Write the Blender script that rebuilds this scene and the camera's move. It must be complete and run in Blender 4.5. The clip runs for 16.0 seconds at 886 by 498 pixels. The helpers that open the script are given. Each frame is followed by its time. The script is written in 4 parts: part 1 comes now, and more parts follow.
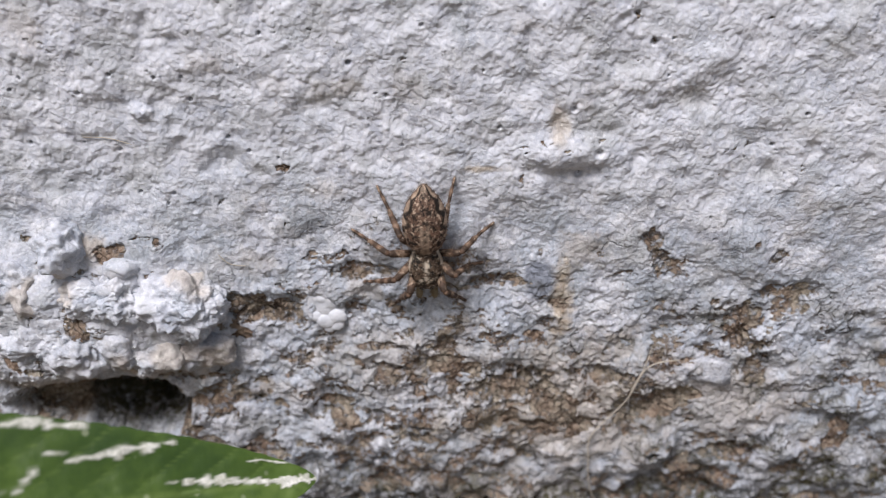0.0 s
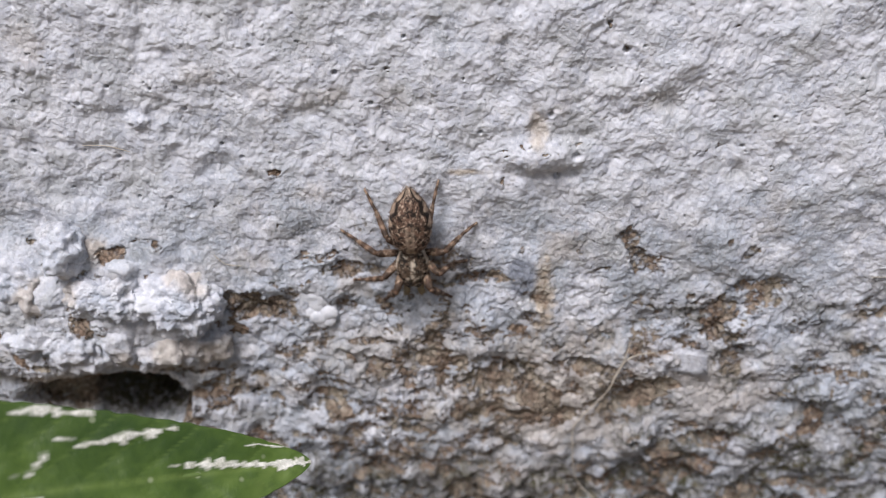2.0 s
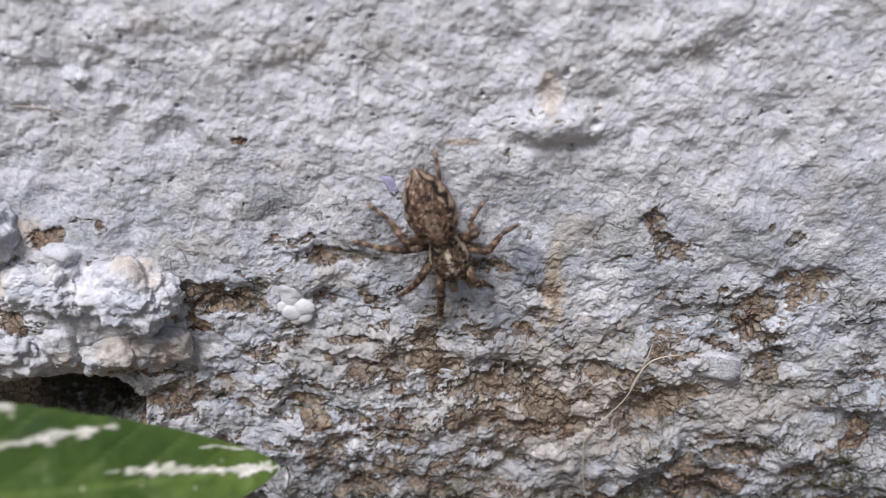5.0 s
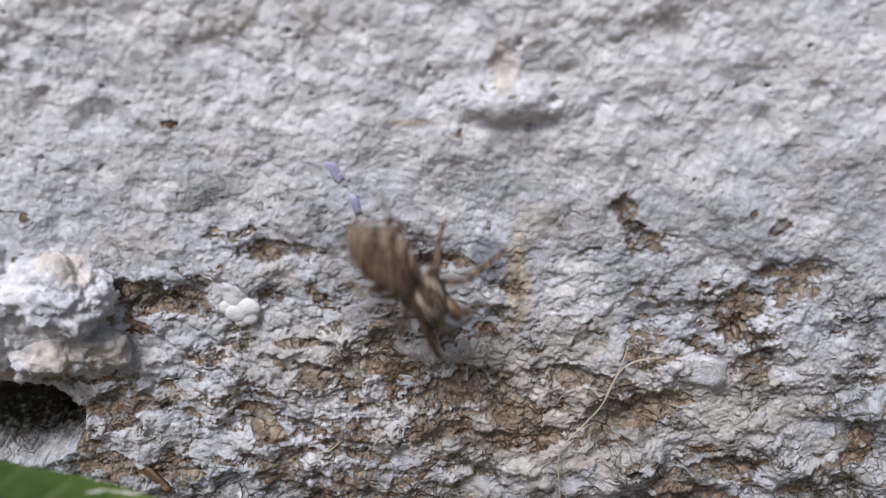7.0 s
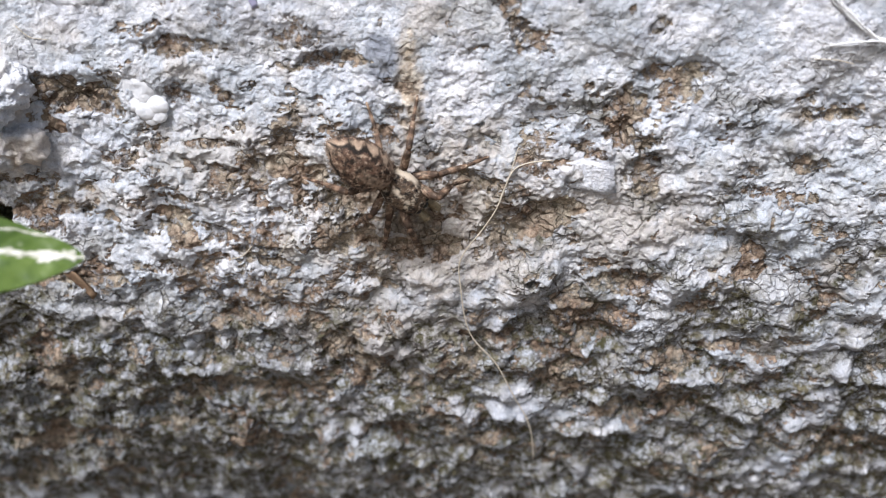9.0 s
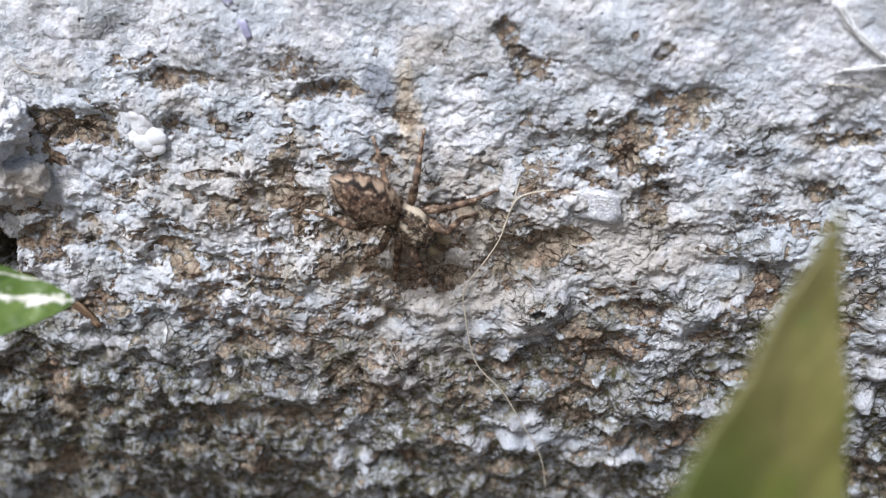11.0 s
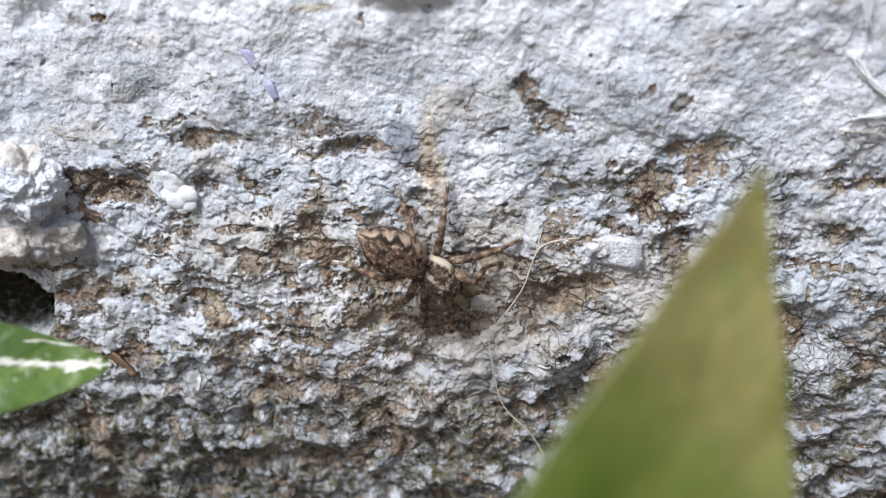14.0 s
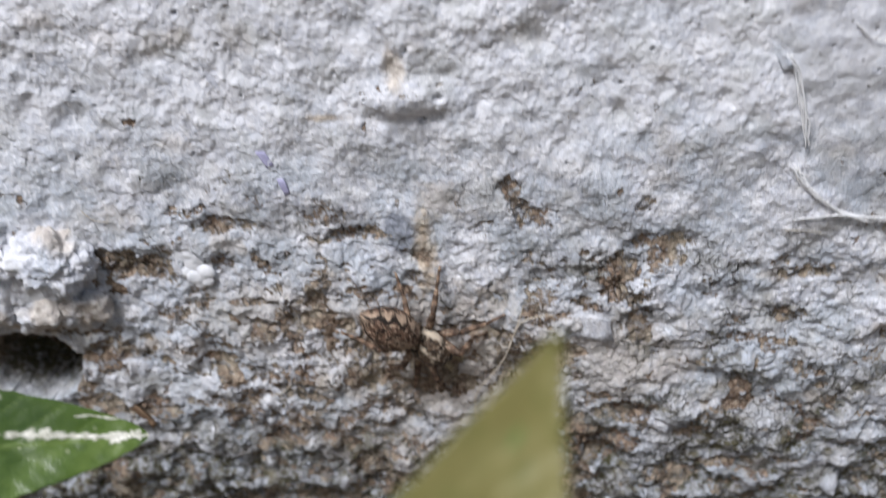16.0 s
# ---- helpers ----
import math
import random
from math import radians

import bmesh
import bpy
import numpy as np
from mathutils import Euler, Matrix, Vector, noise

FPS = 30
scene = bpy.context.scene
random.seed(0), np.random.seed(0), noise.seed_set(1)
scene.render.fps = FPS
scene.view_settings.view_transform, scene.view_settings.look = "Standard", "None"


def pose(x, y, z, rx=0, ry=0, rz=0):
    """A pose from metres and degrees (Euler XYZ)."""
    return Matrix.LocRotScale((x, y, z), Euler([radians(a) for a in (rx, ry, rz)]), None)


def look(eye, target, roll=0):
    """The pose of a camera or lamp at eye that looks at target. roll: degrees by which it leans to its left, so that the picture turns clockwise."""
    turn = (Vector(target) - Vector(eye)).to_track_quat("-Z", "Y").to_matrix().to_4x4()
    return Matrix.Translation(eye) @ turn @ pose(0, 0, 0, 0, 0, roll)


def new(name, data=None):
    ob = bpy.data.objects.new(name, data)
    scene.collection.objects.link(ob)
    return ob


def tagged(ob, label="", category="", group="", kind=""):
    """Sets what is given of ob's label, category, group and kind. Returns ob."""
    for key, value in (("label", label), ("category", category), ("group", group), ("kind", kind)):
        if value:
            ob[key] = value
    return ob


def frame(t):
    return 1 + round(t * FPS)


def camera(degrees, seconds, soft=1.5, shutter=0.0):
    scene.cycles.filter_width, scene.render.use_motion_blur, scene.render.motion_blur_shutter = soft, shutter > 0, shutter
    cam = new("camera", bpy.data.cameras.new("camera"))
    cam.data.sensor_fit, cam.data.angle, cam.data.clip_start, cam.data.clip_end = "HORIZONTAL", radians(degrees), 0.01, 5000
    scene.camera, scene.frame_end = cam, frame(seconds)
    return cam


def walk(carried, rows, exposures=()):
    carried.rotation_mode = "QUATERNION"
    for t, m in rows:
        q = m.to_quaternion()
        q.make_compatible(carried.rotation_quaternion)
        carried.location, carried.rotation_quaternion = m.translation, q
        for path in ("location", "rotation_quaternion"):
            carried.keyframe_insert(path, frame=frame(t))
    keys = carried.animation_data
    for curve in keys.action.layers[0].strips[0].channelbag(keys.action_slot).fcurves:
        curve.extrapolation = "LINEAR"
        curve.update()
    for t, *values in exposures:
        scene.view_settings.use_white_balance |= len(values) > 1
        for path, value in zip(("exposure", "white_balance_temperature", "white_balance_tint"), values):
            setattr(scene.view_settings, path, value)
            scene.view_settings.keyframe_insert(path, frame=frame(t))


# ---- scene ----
# A small jumping spider on an old limewashed wall, seen from a hand's width away.
MM = 0.001
WALL = 0.060          # the wall's mean face, facing -y

cam = camera(49.7, 16.0, soft=0.7, shutter=0.4)
cam.data.dof.use_dof = True
cam.data.dof.focus_distance = 0.065
cam.data.dof.aperture_fstop = 34.0
PATH = [
    (0, 0.00000, 0.00000, 0.50000, 60.474, -0.007, -0.456),
    (0.5, 0.00156, -0.00006, 0.50040, 60.020, 0.132, -0.237),
    (1, 0.00206, -0.00060, 0.50168, 59.728, 0.722, -0.174),
    (1.5, 0.00185, -0.00153, 0.50191, 59.736, 0.783, -0.173),
    (2, 0.00176, -0.00226, 0.50237, 59.657, 0.684, -0.206),
    (2.5, 0.00250, -0.00190, 0.50240, 59.870, 0.982, -0.404),
    (3, 0.00200, -0.00209, 0.50116, 59.807, 1.034, -0.551),
    (3.5, 0.00047, -0.00304, 0.50137, 59.722, 1.018, -0.751),
    (3.7, 0.00138, -0.00260, 0.50224, 59.431, 1.034, -0.606),
    (5.8, 0.00140, 0.01040, 0.49288, 60.673, -0.471, -0.488),
    (6, 0.00482, 0.01080, 0.49278, 61.896, 0.137, 0.014),
    (6.5, 0.00741, 0.01126, 0.49197, 61.061, 1.339, 0.742),
    (7, 0.00611, 0.00912, 0.49152, 61.767, 1.319, 0.762),
    (7.5, 0.00721, 0.00557, 0.49379, 60.306, 1.264, 0.934),
    (8, 0.00787, 0.00141, 0.49088, 59.905, 0.561, 1.522),
    (8.5, 0.01200, 0.00196, 0.48693, 59.522, 0.728, 1.744),
    (9, 0.01532, 0.00163, 0.48249, 60.578, 1.464, 3.299),
    (9.2, 0.01688, 0.00179, 0.48227, 61.061, 2.028, 4.109),
    (11.3, 0.01840, 0.00489, 0.48406, 60.398, 3.148, 5.534),
    (11.5, 0.01882, 0.00527, 0.48425, 60.597, 3.275, 5.664),
    (12, 0.01688, 0.00472, 0.48478, 60.673, 3.531, 5.721),
    (12.5, 0.01518, 0.00363, 0.48535, 61.439, 3.661, 5.769),
    (13, 0.01625, 0.00386, 0.48564, 60.909, 3.744, 5.663),
    (13.5, 0.01908, 0.00496, 0.48501, 60.919, 4.806, 6.498),
    (14, 0.01786, 0.00414, 0.48657, 61.176, 4.743, 5.893),
    (14.5, 0.01978, 0.00355, 0.48815, 60.643, 4.990, 5.895),
    (15, 0.01887, 0.00162, 0.49024, 61.684, 5.235, 6.142),
    (15.5, 0.02110, 0.00120, 0.48955, 60.544, 5.116, 6.272),
    (16, 0.01833, 0.00081, 0.49656, 59.799, 4.025, 5.096),
]
walk(cam, [(t, pose(x, y, z, rx, ry, rz)) for t, x, y, z, rx, ry, rz in PATH],
     [(0.0, 0.12, 6330, 11), (7.0, 0.13, 6330, 11), (7.6, 0.24, 6300, 11), (8.0, 0.36, 6310, 10), (8.5, 0.62, 6290, 10), (9.2, 0.78, 6260, 8), (11.3, 0.68, 6110, 7), (14.0, 0.68, 6110, 6), (14.6, 0.56, 6180, 6), (15.1, 0.30, 6200, 7), (16.0, 0.26, 6200, 8)])

# ---- light: an overcast day, brighter from above and behind the camera ----
world = bpy.data.worlds.new("world")
scene.world = world
world.use_nodes = True
wn = world.node_tree.nodes
sky = wn.new("ShaderNodeTexSky")
sky.sky_type = "NISHITA"
sky.sun_disc = False
sky.sun_elevation, sky.sun_rotation = radians(55), radians(200)
sky.air_density, sky.dust_density, sky.ozone_density = 1.0, 4.0, 1.0
wn["Background"].inputs["Strength"].default_value = 0.055
world.node_tree.links.new(sky.outputs[0], wn["Background"].inputs["Color"])
sun = new("sun", bpy.data.lights.new("sun", "SUN"))
sun.data.energy, sun.data.angle, sun.data.color = 3.1, radians(20), (0.985, 0.965, 1.0)
sun.matrix_basis = look((-0.38, -0.62, 1.28), (0, 0, 0))


# ---- materials ----
class Mat:
    """A node material with short calls for the usual nodes."""

    def __init__(self, name, rough=0.8, metal=0.0, spec=0.3):
        self.m = bpy.data.materials.new(name)
        self.m.use_nodes = True
        self.t = self.m.node_tree
        self.b = self.t.nodes["Principled BSDF"]
        self.b.inputs["Roughness"].default_value = rough
        self.b.inputs["Metallic"].default_value = metal
        self.b.inputs["Specular IOR Level"].default_value = spec
        self.co = self.t.nodes.new("ShaderNodeTexCoord").outputs["Object"]

    def link(self, a, b):
        self.t.links.new(a, b)

    def scaled(self, sx, sy, sz, co=None):
        n = self.t.nodes.new("ShaderNodeMapping")
        n.inputs["Scale"].default_value = (sx, sy, sz)
        self.link(co or self.co, n.inputs["Vector"])
        return n.outputs[0]

    def noise(self, size_mm, detail=4, rough=0.6, co=None, distort=0.0):
        n = self.t.nodes.new("ShaderNodeTexNoise")
        n.inputs["Scale"].default_value = 1000.0 / size_mm
        n.inputs["Detail"].default_value = detail
        n.inputs["Roughness"].default_value = rough
        n.inputs["Distortion"].default_value = distort
        self.link(co or self.co, n.inputs["Vector"])
        return n.outputs["Fac"]

    def warped(self, size_mm, by_mm):
        """The coordinates, shaken by noise of that size."""
        n = self.t.nodes.new("ShaderNodeTexNoise")
        n.inputs["Scale"].default_value = 1000.0 / size_mm
        n.inputs["Detail"].default_value = 4
        self.link(self.co, n.inputs["Vector"])
        v = self.t.nodes.new("ShaderNodeVectorMath")
        v.operation = "MULTIPLY_ADD"
        self.link(n.outputs["Color"], v.inputs[0])
        v.inputs[1].default_value = (by_mm * MM,) * 3
        self.link(self.co, v.inputs[2])
        return v.outputs[0]

    def voronoi(self, size_mm, co=None, feature="F1"):
        n = self.t.nodes.new("ShaderNodeTexVoronoi")
        n.feature = feature
        n.inputs["Scale"].default_value = 1000.0 / size_mm
        self.link(co or self.co, n.inputs["Vector"])
        return n.outputs["Distance"]

    def ramp(self, fac, stops):
        n = self.t.nodes.new("ShaderNodeValToRGB")
        e = n.color_ramp.elements
        while len(e) < len(stops):
            e.new(0.5)
        for el, (p, c) in zip(e, stops):
            el.position = p
            el.color = (*c, 1.0) if len(c) == 3 else c
        self.link(fac, n.inputs["Fac"])
        return n.outputs["Color"]

    def grey(self, fac, a, b):
        """0 below a, 1 above b."""
        n = self.t.nodes.new("ShaderNodeMapRange")
        n.inputs["From Min"].default_value, n.inputs["From Max"].default_value = a, b
        self.link(fac, n.inputs["Value"])
        return n.outputs[0]

    def mix(self, fac, a, b, mode="MIX"):
        n = self.t.nodes.new("ShaderNodeMix")
        n.data_type, n.blend_type = "RGBA", mode
        for i, v in ((0, fac), (6, a), (7, b)):
            if isinstance(v, (int, float)):
                n.inputs[i].default_value = v
            elif isinstance(v, tuple):
                n.inputs[i].default_value = (*v, 1.0)
            else:
                self.link(v, n.inputs[i])
        return n.outputs[2]

    def math(self, op, a, b=0.0):
        n = self.t.nodes.new("ShaderNodeMath")
        n.operation = op
        for i, v in ((0, a), (1, b)):
            if isinstance(v, (int, float)):
                n.inputs[i].default_value = v
            else:
                self.link(v, n.inputs[i])
        return n.outputs[0]

    def attr(self, name):
        n = self.t.nodes.new("ShaderNodeAttribute")
        n.attribute_name = name
        return n.outputs["Fac"]

    def rand(self):
        return self.t.nodes.new("ShaderNodeObjectInfo").outputs["Random"]

    def color(self, v):
        if isinstance(v, tuple):
            self.b.inputs["Base Color"].default_value = (*v, 1.0)
        else:
            self.link(v, self.b.inputs["Base Color"])
        return self

    def rough(self, v):
        self.link(v, self.b.inputs["Roughness"])
        return self

    def bump(self, h, dist_mm, strength=1.0):
        n = self.t.nodes.new("ShaderNodeBump")
        n.inputs["Distance"].default_value = dist_mm * MM
        n.inputs["Strength"].default_value = strength
        self.link(h, n.inputs["Height"])
        self.link(n.outputs[0], self.b.inputs["Normal"])
        return self


def wall_material():
    m = Mat("old_limewash", rough=0.95, spec=0.08)
    bare, warm, grey, dirt_shade, white_lit = m.attr("bare"), m.attr("warm"), m.attr("grey"), m.attr("dirt_shade"), m.attr("white_lit")
    duller = m.math("SUBTRACT", 1.0, white_lit)
    paint = m.ramp(m.noise(4.0, 5), [(0.3, (0.46, 0.475, 0.525)), (0.5, (0.60, 0.61, 0.655)), (0.70, (0.74, 0.745, 0.77))])
    paint = m.mix(m.grey(m.noise(0.9, 5, 0.6), 0.46, 0.60), paint, (0.79, 0.79, 0.81))
    paint = m.mix(m.math("MULTIPLY", m.grey(m.noise(0.6, 5, 0.62), 0.50, 0.62), m.math("ADD", 0.20, m.math("MULTIPLY", duller, 0.25))), paint, (0.24, 0.235, 0.24))
    # whiter colour: the pale lump, and brighter light painted onto the upper wall
    paint = m.mix(m.math("MULTIPLY", white_lit, m.grey(m.noise(1.6, 4, 0.6), 0.38, 0.56)), paint, (0.775, 0.78, 0.81))
    paint = m.mix(m.math("MULTIPLY", m.grey(m.noise(3.2, 5, 0.6), 0.52, 0.64), 0.5), paint, (0.40, 0.405, 0.385))
    blue = m.math("MULTIPLY", m.grey(m.noise(3.4, 4, 0.6), 0.44, 0.60), duller)
    paint = m.mix(m.math("MULTIPLY", blue, 0.65), paint, (0.48, 0.53, 0.595))
    paint = m.mix(m.math("MULTIPLY", m.grey(m.noise(0.22, 3, 0.6), 0.52, 0.60), m.math("MULTIPLY", duller, 0.28)), paint, (0.27, 0.265, 0.27))
    paint = m.mix(m.math("MULTIPLY", m.grey(m.noise(0.30, 3, 0.6), 0.55, 0.64), 0.4), paint, (0.88, 0.88, 0.89))
    paint = m.mix(warm, paint, m.ramp(m.noise(0.7, 6, 0.7), [(0.3, (0.28, 0.205, 0.14)), (0.5, (0.50, 0.42, 0.33)), (0.7, (0.82, 0.75, 0.64))]))
    paint = m.mix(grey, paint, m.ramp(m.noise(0.6, 5, 0.7), [(0.3, (0.14, 0.15, 0.175)), (0.7, (0.36, 0.385, 0.44))]))
    # real soiling and painted shade share this one dark mask
    grime_shade = m.math("MULTIPLY", dirt_shade, m.grey(m.noise(0.7, 5, 0.7), 0.36, 0.56))
    paint = m.mix(grime_shade, paint, m.ramp(m.noise(2.2, 5), [(0.35, (0.052, 0.050, 0.026)), (0.65, (0.165, 0.148, 0.098))]))
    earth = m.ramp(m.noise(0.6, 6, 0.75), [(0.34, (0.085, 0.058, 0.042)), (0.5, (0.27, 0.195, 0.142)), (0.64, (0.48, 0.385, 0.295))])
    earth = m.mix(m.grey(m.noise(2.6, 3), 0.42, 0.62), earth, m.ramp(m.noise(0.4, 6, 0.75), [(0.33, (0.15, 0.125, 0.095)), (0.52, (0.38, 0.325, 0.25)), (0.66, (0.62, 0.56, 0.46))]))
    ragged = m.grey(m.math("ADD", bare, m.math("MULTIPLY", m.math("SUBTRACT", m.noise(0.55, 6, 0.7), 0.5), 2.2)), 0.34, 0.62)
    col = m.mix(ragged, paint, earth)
    crack = m.math("MULTIPLY", m.grey(m.voronoi(2.1, m.warped(1.4, 1.1), "DISTANCE_TO_EDGE"), 0.045, 0.012), m.grey(m.noise(3.0, 4), 0.50, 0.60))
    crack2 = m.math("MULTIPLY", m.grey(m.voronoi(0.9, m.warped(0.7, 0.6), "DISTANCE_TO_EDGE"), 0.06, 0.015), m.math("MULTIPLY", m.grey(m.noise(4.0, 3), 0.46, 0.58), 0.8))
    crack = m.math("MULTIPLY", m.math("MAXIMUM", crack, crack2), m.grey(m.math("MAXIMUM", dirt_shade, bare), 0.15, 0.5))
    col = m.mix(m.math("MULTIPLY", crack, 0.7), col, (0.06, 0.046, 0.034))
    specks = m.grey(m.voronoi(1.5), 0.10, 0.05)
    col = m.mix(m.math("MULTIPLY", specks, 0.5), col, (0.07, 0.06, 0.055))
    m.color(col)
    h = m.math("ADD", m.math("MULTIPLY", m.noise(0.42, 5, 0.62), m.math("ADD", 0.4, m.math("MULTIPLY", duller, 0.55))), m.math("MULTIPLY", m.noise(0.14, 3, 0.6), m.math("ADD", 0.10, m.math("MULTIPLY", duller, 0.40))))
    h = m.math("SUBTRACT", h, m.math("MULTIPLY", ragged, 0.5))
    h = m.math("SUBTRACT", h, m.math("MULTIPLY", crack, 0.9))
    return m.bump(h, 0.21, 1.0).m


def leaf_material(name, dark, mid, light, gloss, tan=0.0):
    m = Mat(name, rough=gloss, spec=0.5)
    base = m.ramp(m.noise(6.0, 4), [(0.3, dark), (0.55, mid), (0.75, light)])
    vein = m.attr("vein")
    col = m.mix(m.math("MULTIPLY", vein, 0.6), base, light)
    tired = m.math("MULTIPLY", m.grey(m.math("ADD", m.noise(7.0, 3), m.math("MULTIPLY", m.attr("brown"), 0.35)), 0.45, 0.8), tan)
    col = m.mix(tired, col, (0.20, 0.175, 0.060))
    col = m.mix(m.math("MULTIPLY", m.grey(m.noise(1.1, 4, 0.7), 0.5, 0.7), 0.5), col, dark)
    col = m.mix(m.math("MULTIPLY", m.math("SUBTRACT", 1.0, m.attr("brown")), 0.6 * tan), col, dark)
    col = m.mix(m.math("MULTIPLY", m.grey(m.voronoi(1.6), 0.16, 0.08), 0.35 * (1 - tan)), col, (0.5, 0.52, 0.36))
    silver = m.ramp(m.noise(0.5, 4, 0.7), [(0.3, (0.36, 0.36, 0.27)), (0.65, (0.80, 0.78, 0.70))])
    col = m.mix(m.attr("streak"), col, silver)
    m.color(col)
    m.bump(m.noise(0.9, 4), 0.12, 0.6)
    return m.m


def plain(name, a, b, size_mm, rough=0.8, bump_mm=0.03, spec=0.3):
    m = Mat(name, rough=rough, spec=spec)
    m.color(m.ramp(m.noise(size_mm, 5, 0.65), [(0.32, a), (0.68, b)]))
    return m.bump(m.noise(size_mm * 0.5, 4), bump_mm).m


M_WALL = wall_material()
M_BLISTER = plain("white_blister_paint", (0.66, 0.68, 0.71), (0.80, 0.80, 0.81), 0.9, 0.8, 0.05)
M_HAIR = plain("pale_fibre", (0.44, 0.38, 0.29), (0.62, 0.56, 0.46), 1.5, 0.5, 0.005)
M_SILK = plain("silk", (0.75, 0.75, 0.75), (0.85, 0.85, 0.85), 0.6, 0.6, 0.005)
M_LEAF = leaf_material("green_leaf", (0.030, 0.062, 0.010), (0.075, 0.125, 0.020), (0.14, 0.20, 0.045), 0.36)
M_LEAF2 = leaf_material("olive_leaf", (0.052, 0.088, 0.006), (0.088, 0.128, 0.010), (0.165, 0.195, 0.036), 0.45, 0.9)
M_SOIL = plain("soil", (0.05, 0.04, 0.03), (0.16, 0.12, 0.08), 30.0, 0.95, 3.0)


# ---- mesh helpers ----
def mesh_object(name, bm, material, parent=None, label=""):
    me = bpy.data.meshes.new(name)
    bm.to_mesh(me)
    bm.free()
    me.materials.append(material)
    me.shade_smooth()
    ob = new(name, me)
    if parent is not None:
        ob.parent = parent
    if label:
        ob["label"] = label
    return ob


part = mesh_object


def lattice(seed, n=256):
    r = np.random.RandomState(seed)
    a = r.rand(n, n) * 2 * np.pi
    return np.cos(a), np.sin(a)


LATTICES = {}


def perlin(x, z, seed):
    """Gradient noise, about -0.7 to 0.7."""
    if seed not in LATTICES:
        LATTICES[seed] = lattice(seed)
    gx, gz = LATTICES[seed]
    x0, z0 = np.floor(x).astype(int), np.floor(z).astype(int)
    fx, fz = x - x0, z - z0
    u, v = fx * fx * fx * (fx * (fx * 6 - 15) + 10), fz * fz * fz * (fz * (fz * 6 - 15) + 10)

    def corner(i, j):
        a, b = (x0 + i) & 255, (z0 + j) & 255
        return gx[a, b] * (fx - i) + gz[a, b] * (fz - j)

    top = corner(0, 0) * (1 - u) + corner(1, 0) * u
    low = corner(0, 1) * (1 - u) + corner(1, 1) * u
    return top * (1 - v) + low * v


def fbm(x, z, size, seed, octaves=4, gain=0.5):
    s, amp, tot = 0.0, 1.0, 0.0
    for k in range(octaves):
        s = s + amp * perlin(x / size * 2 ** k + 17.3 * k, z / size * 2 ** k + 9.1 * k, seed + k)
        tot += amp
        amp *= gain
    return s / tot * 1.6


def smooth(a, b, x):
    t = np.clip((x - a) / (b - a), 0, 1)
    return t * t * (3 - 2 * t)


def spot(x, z, cx, cz, rx, rz, turn=0.0, edge=0.35, wob=None):
    """1 inside an ellipse, 0 outside, with a soft, wobbling edge."""
    if np.min(np.abs(z - cz)) > 3.2 * max(rx, rz):
        return np.zeros_like(x)
    c, s = math.cos(radians(turn)), math.sin(radians(turn))
    dx, dz = x - cx, z - cz
    d = np.hypot((dx * c + dz * s) / rx, (-dx * s + dz * c) / rz)
    if wob is not None:
        d = d + wob
    return 1 - smooth(1 - edge, 1 + edge, d)


# ---- the wall: one relief of plaster, limewash and lost patches (millimetres) ----
# patches where the limewash is gone: x, z, half width, half height, depth
SCARS_TOP = [
    (-23.2, 465.9, 1.3, 0.7, 0.9), (-23.1, 463.8, 0.4, 0.35, 0.8), (-28.4, 457.8, 1.5, 1.3, 1.0), (-28.3, 460.6, 0.5, 0.45, 0.7), (-14.1, 461.4, 1.85, 1.1, 0.7), (-12.0, 460.4, 1.8, 0.8, 0.6),
    (-6.2, 461.2, 0.9, 0.8, 0.25), (-4.1, 457.6, 2.7, 0.3, 0.3), (2.2, 465.0, 1.5, 1.0, 0.25), (3.7, 463.1, 1.7, 0.6, 0.3),
    (8.4, 459.7, 0.8, 0.7, 0.2), (17.4, 464.4, 1.3, 0.85, 0.5), (15.7, 466.7, 0.8, 1.0, 0.55), (16.2, 465.3, 0.8, 0.7, 0.3),
    (24.8, 462.3, 1.1, 0.65, 0.45), (27.3, 462.3, 1.2, 0.6, 0.35), (20.6, 461.5, 0.42, 0.36, 0.6), (24.9, 465.4, 0.6, 0.5, 0.35),
    (23.1, 461.4, 0.33, 0.29, 0.4), (23.1, 466.4, 0.25, 0.3, 0.35), (29.9, 458.6, 0.37, 0.4, 0.4),
]
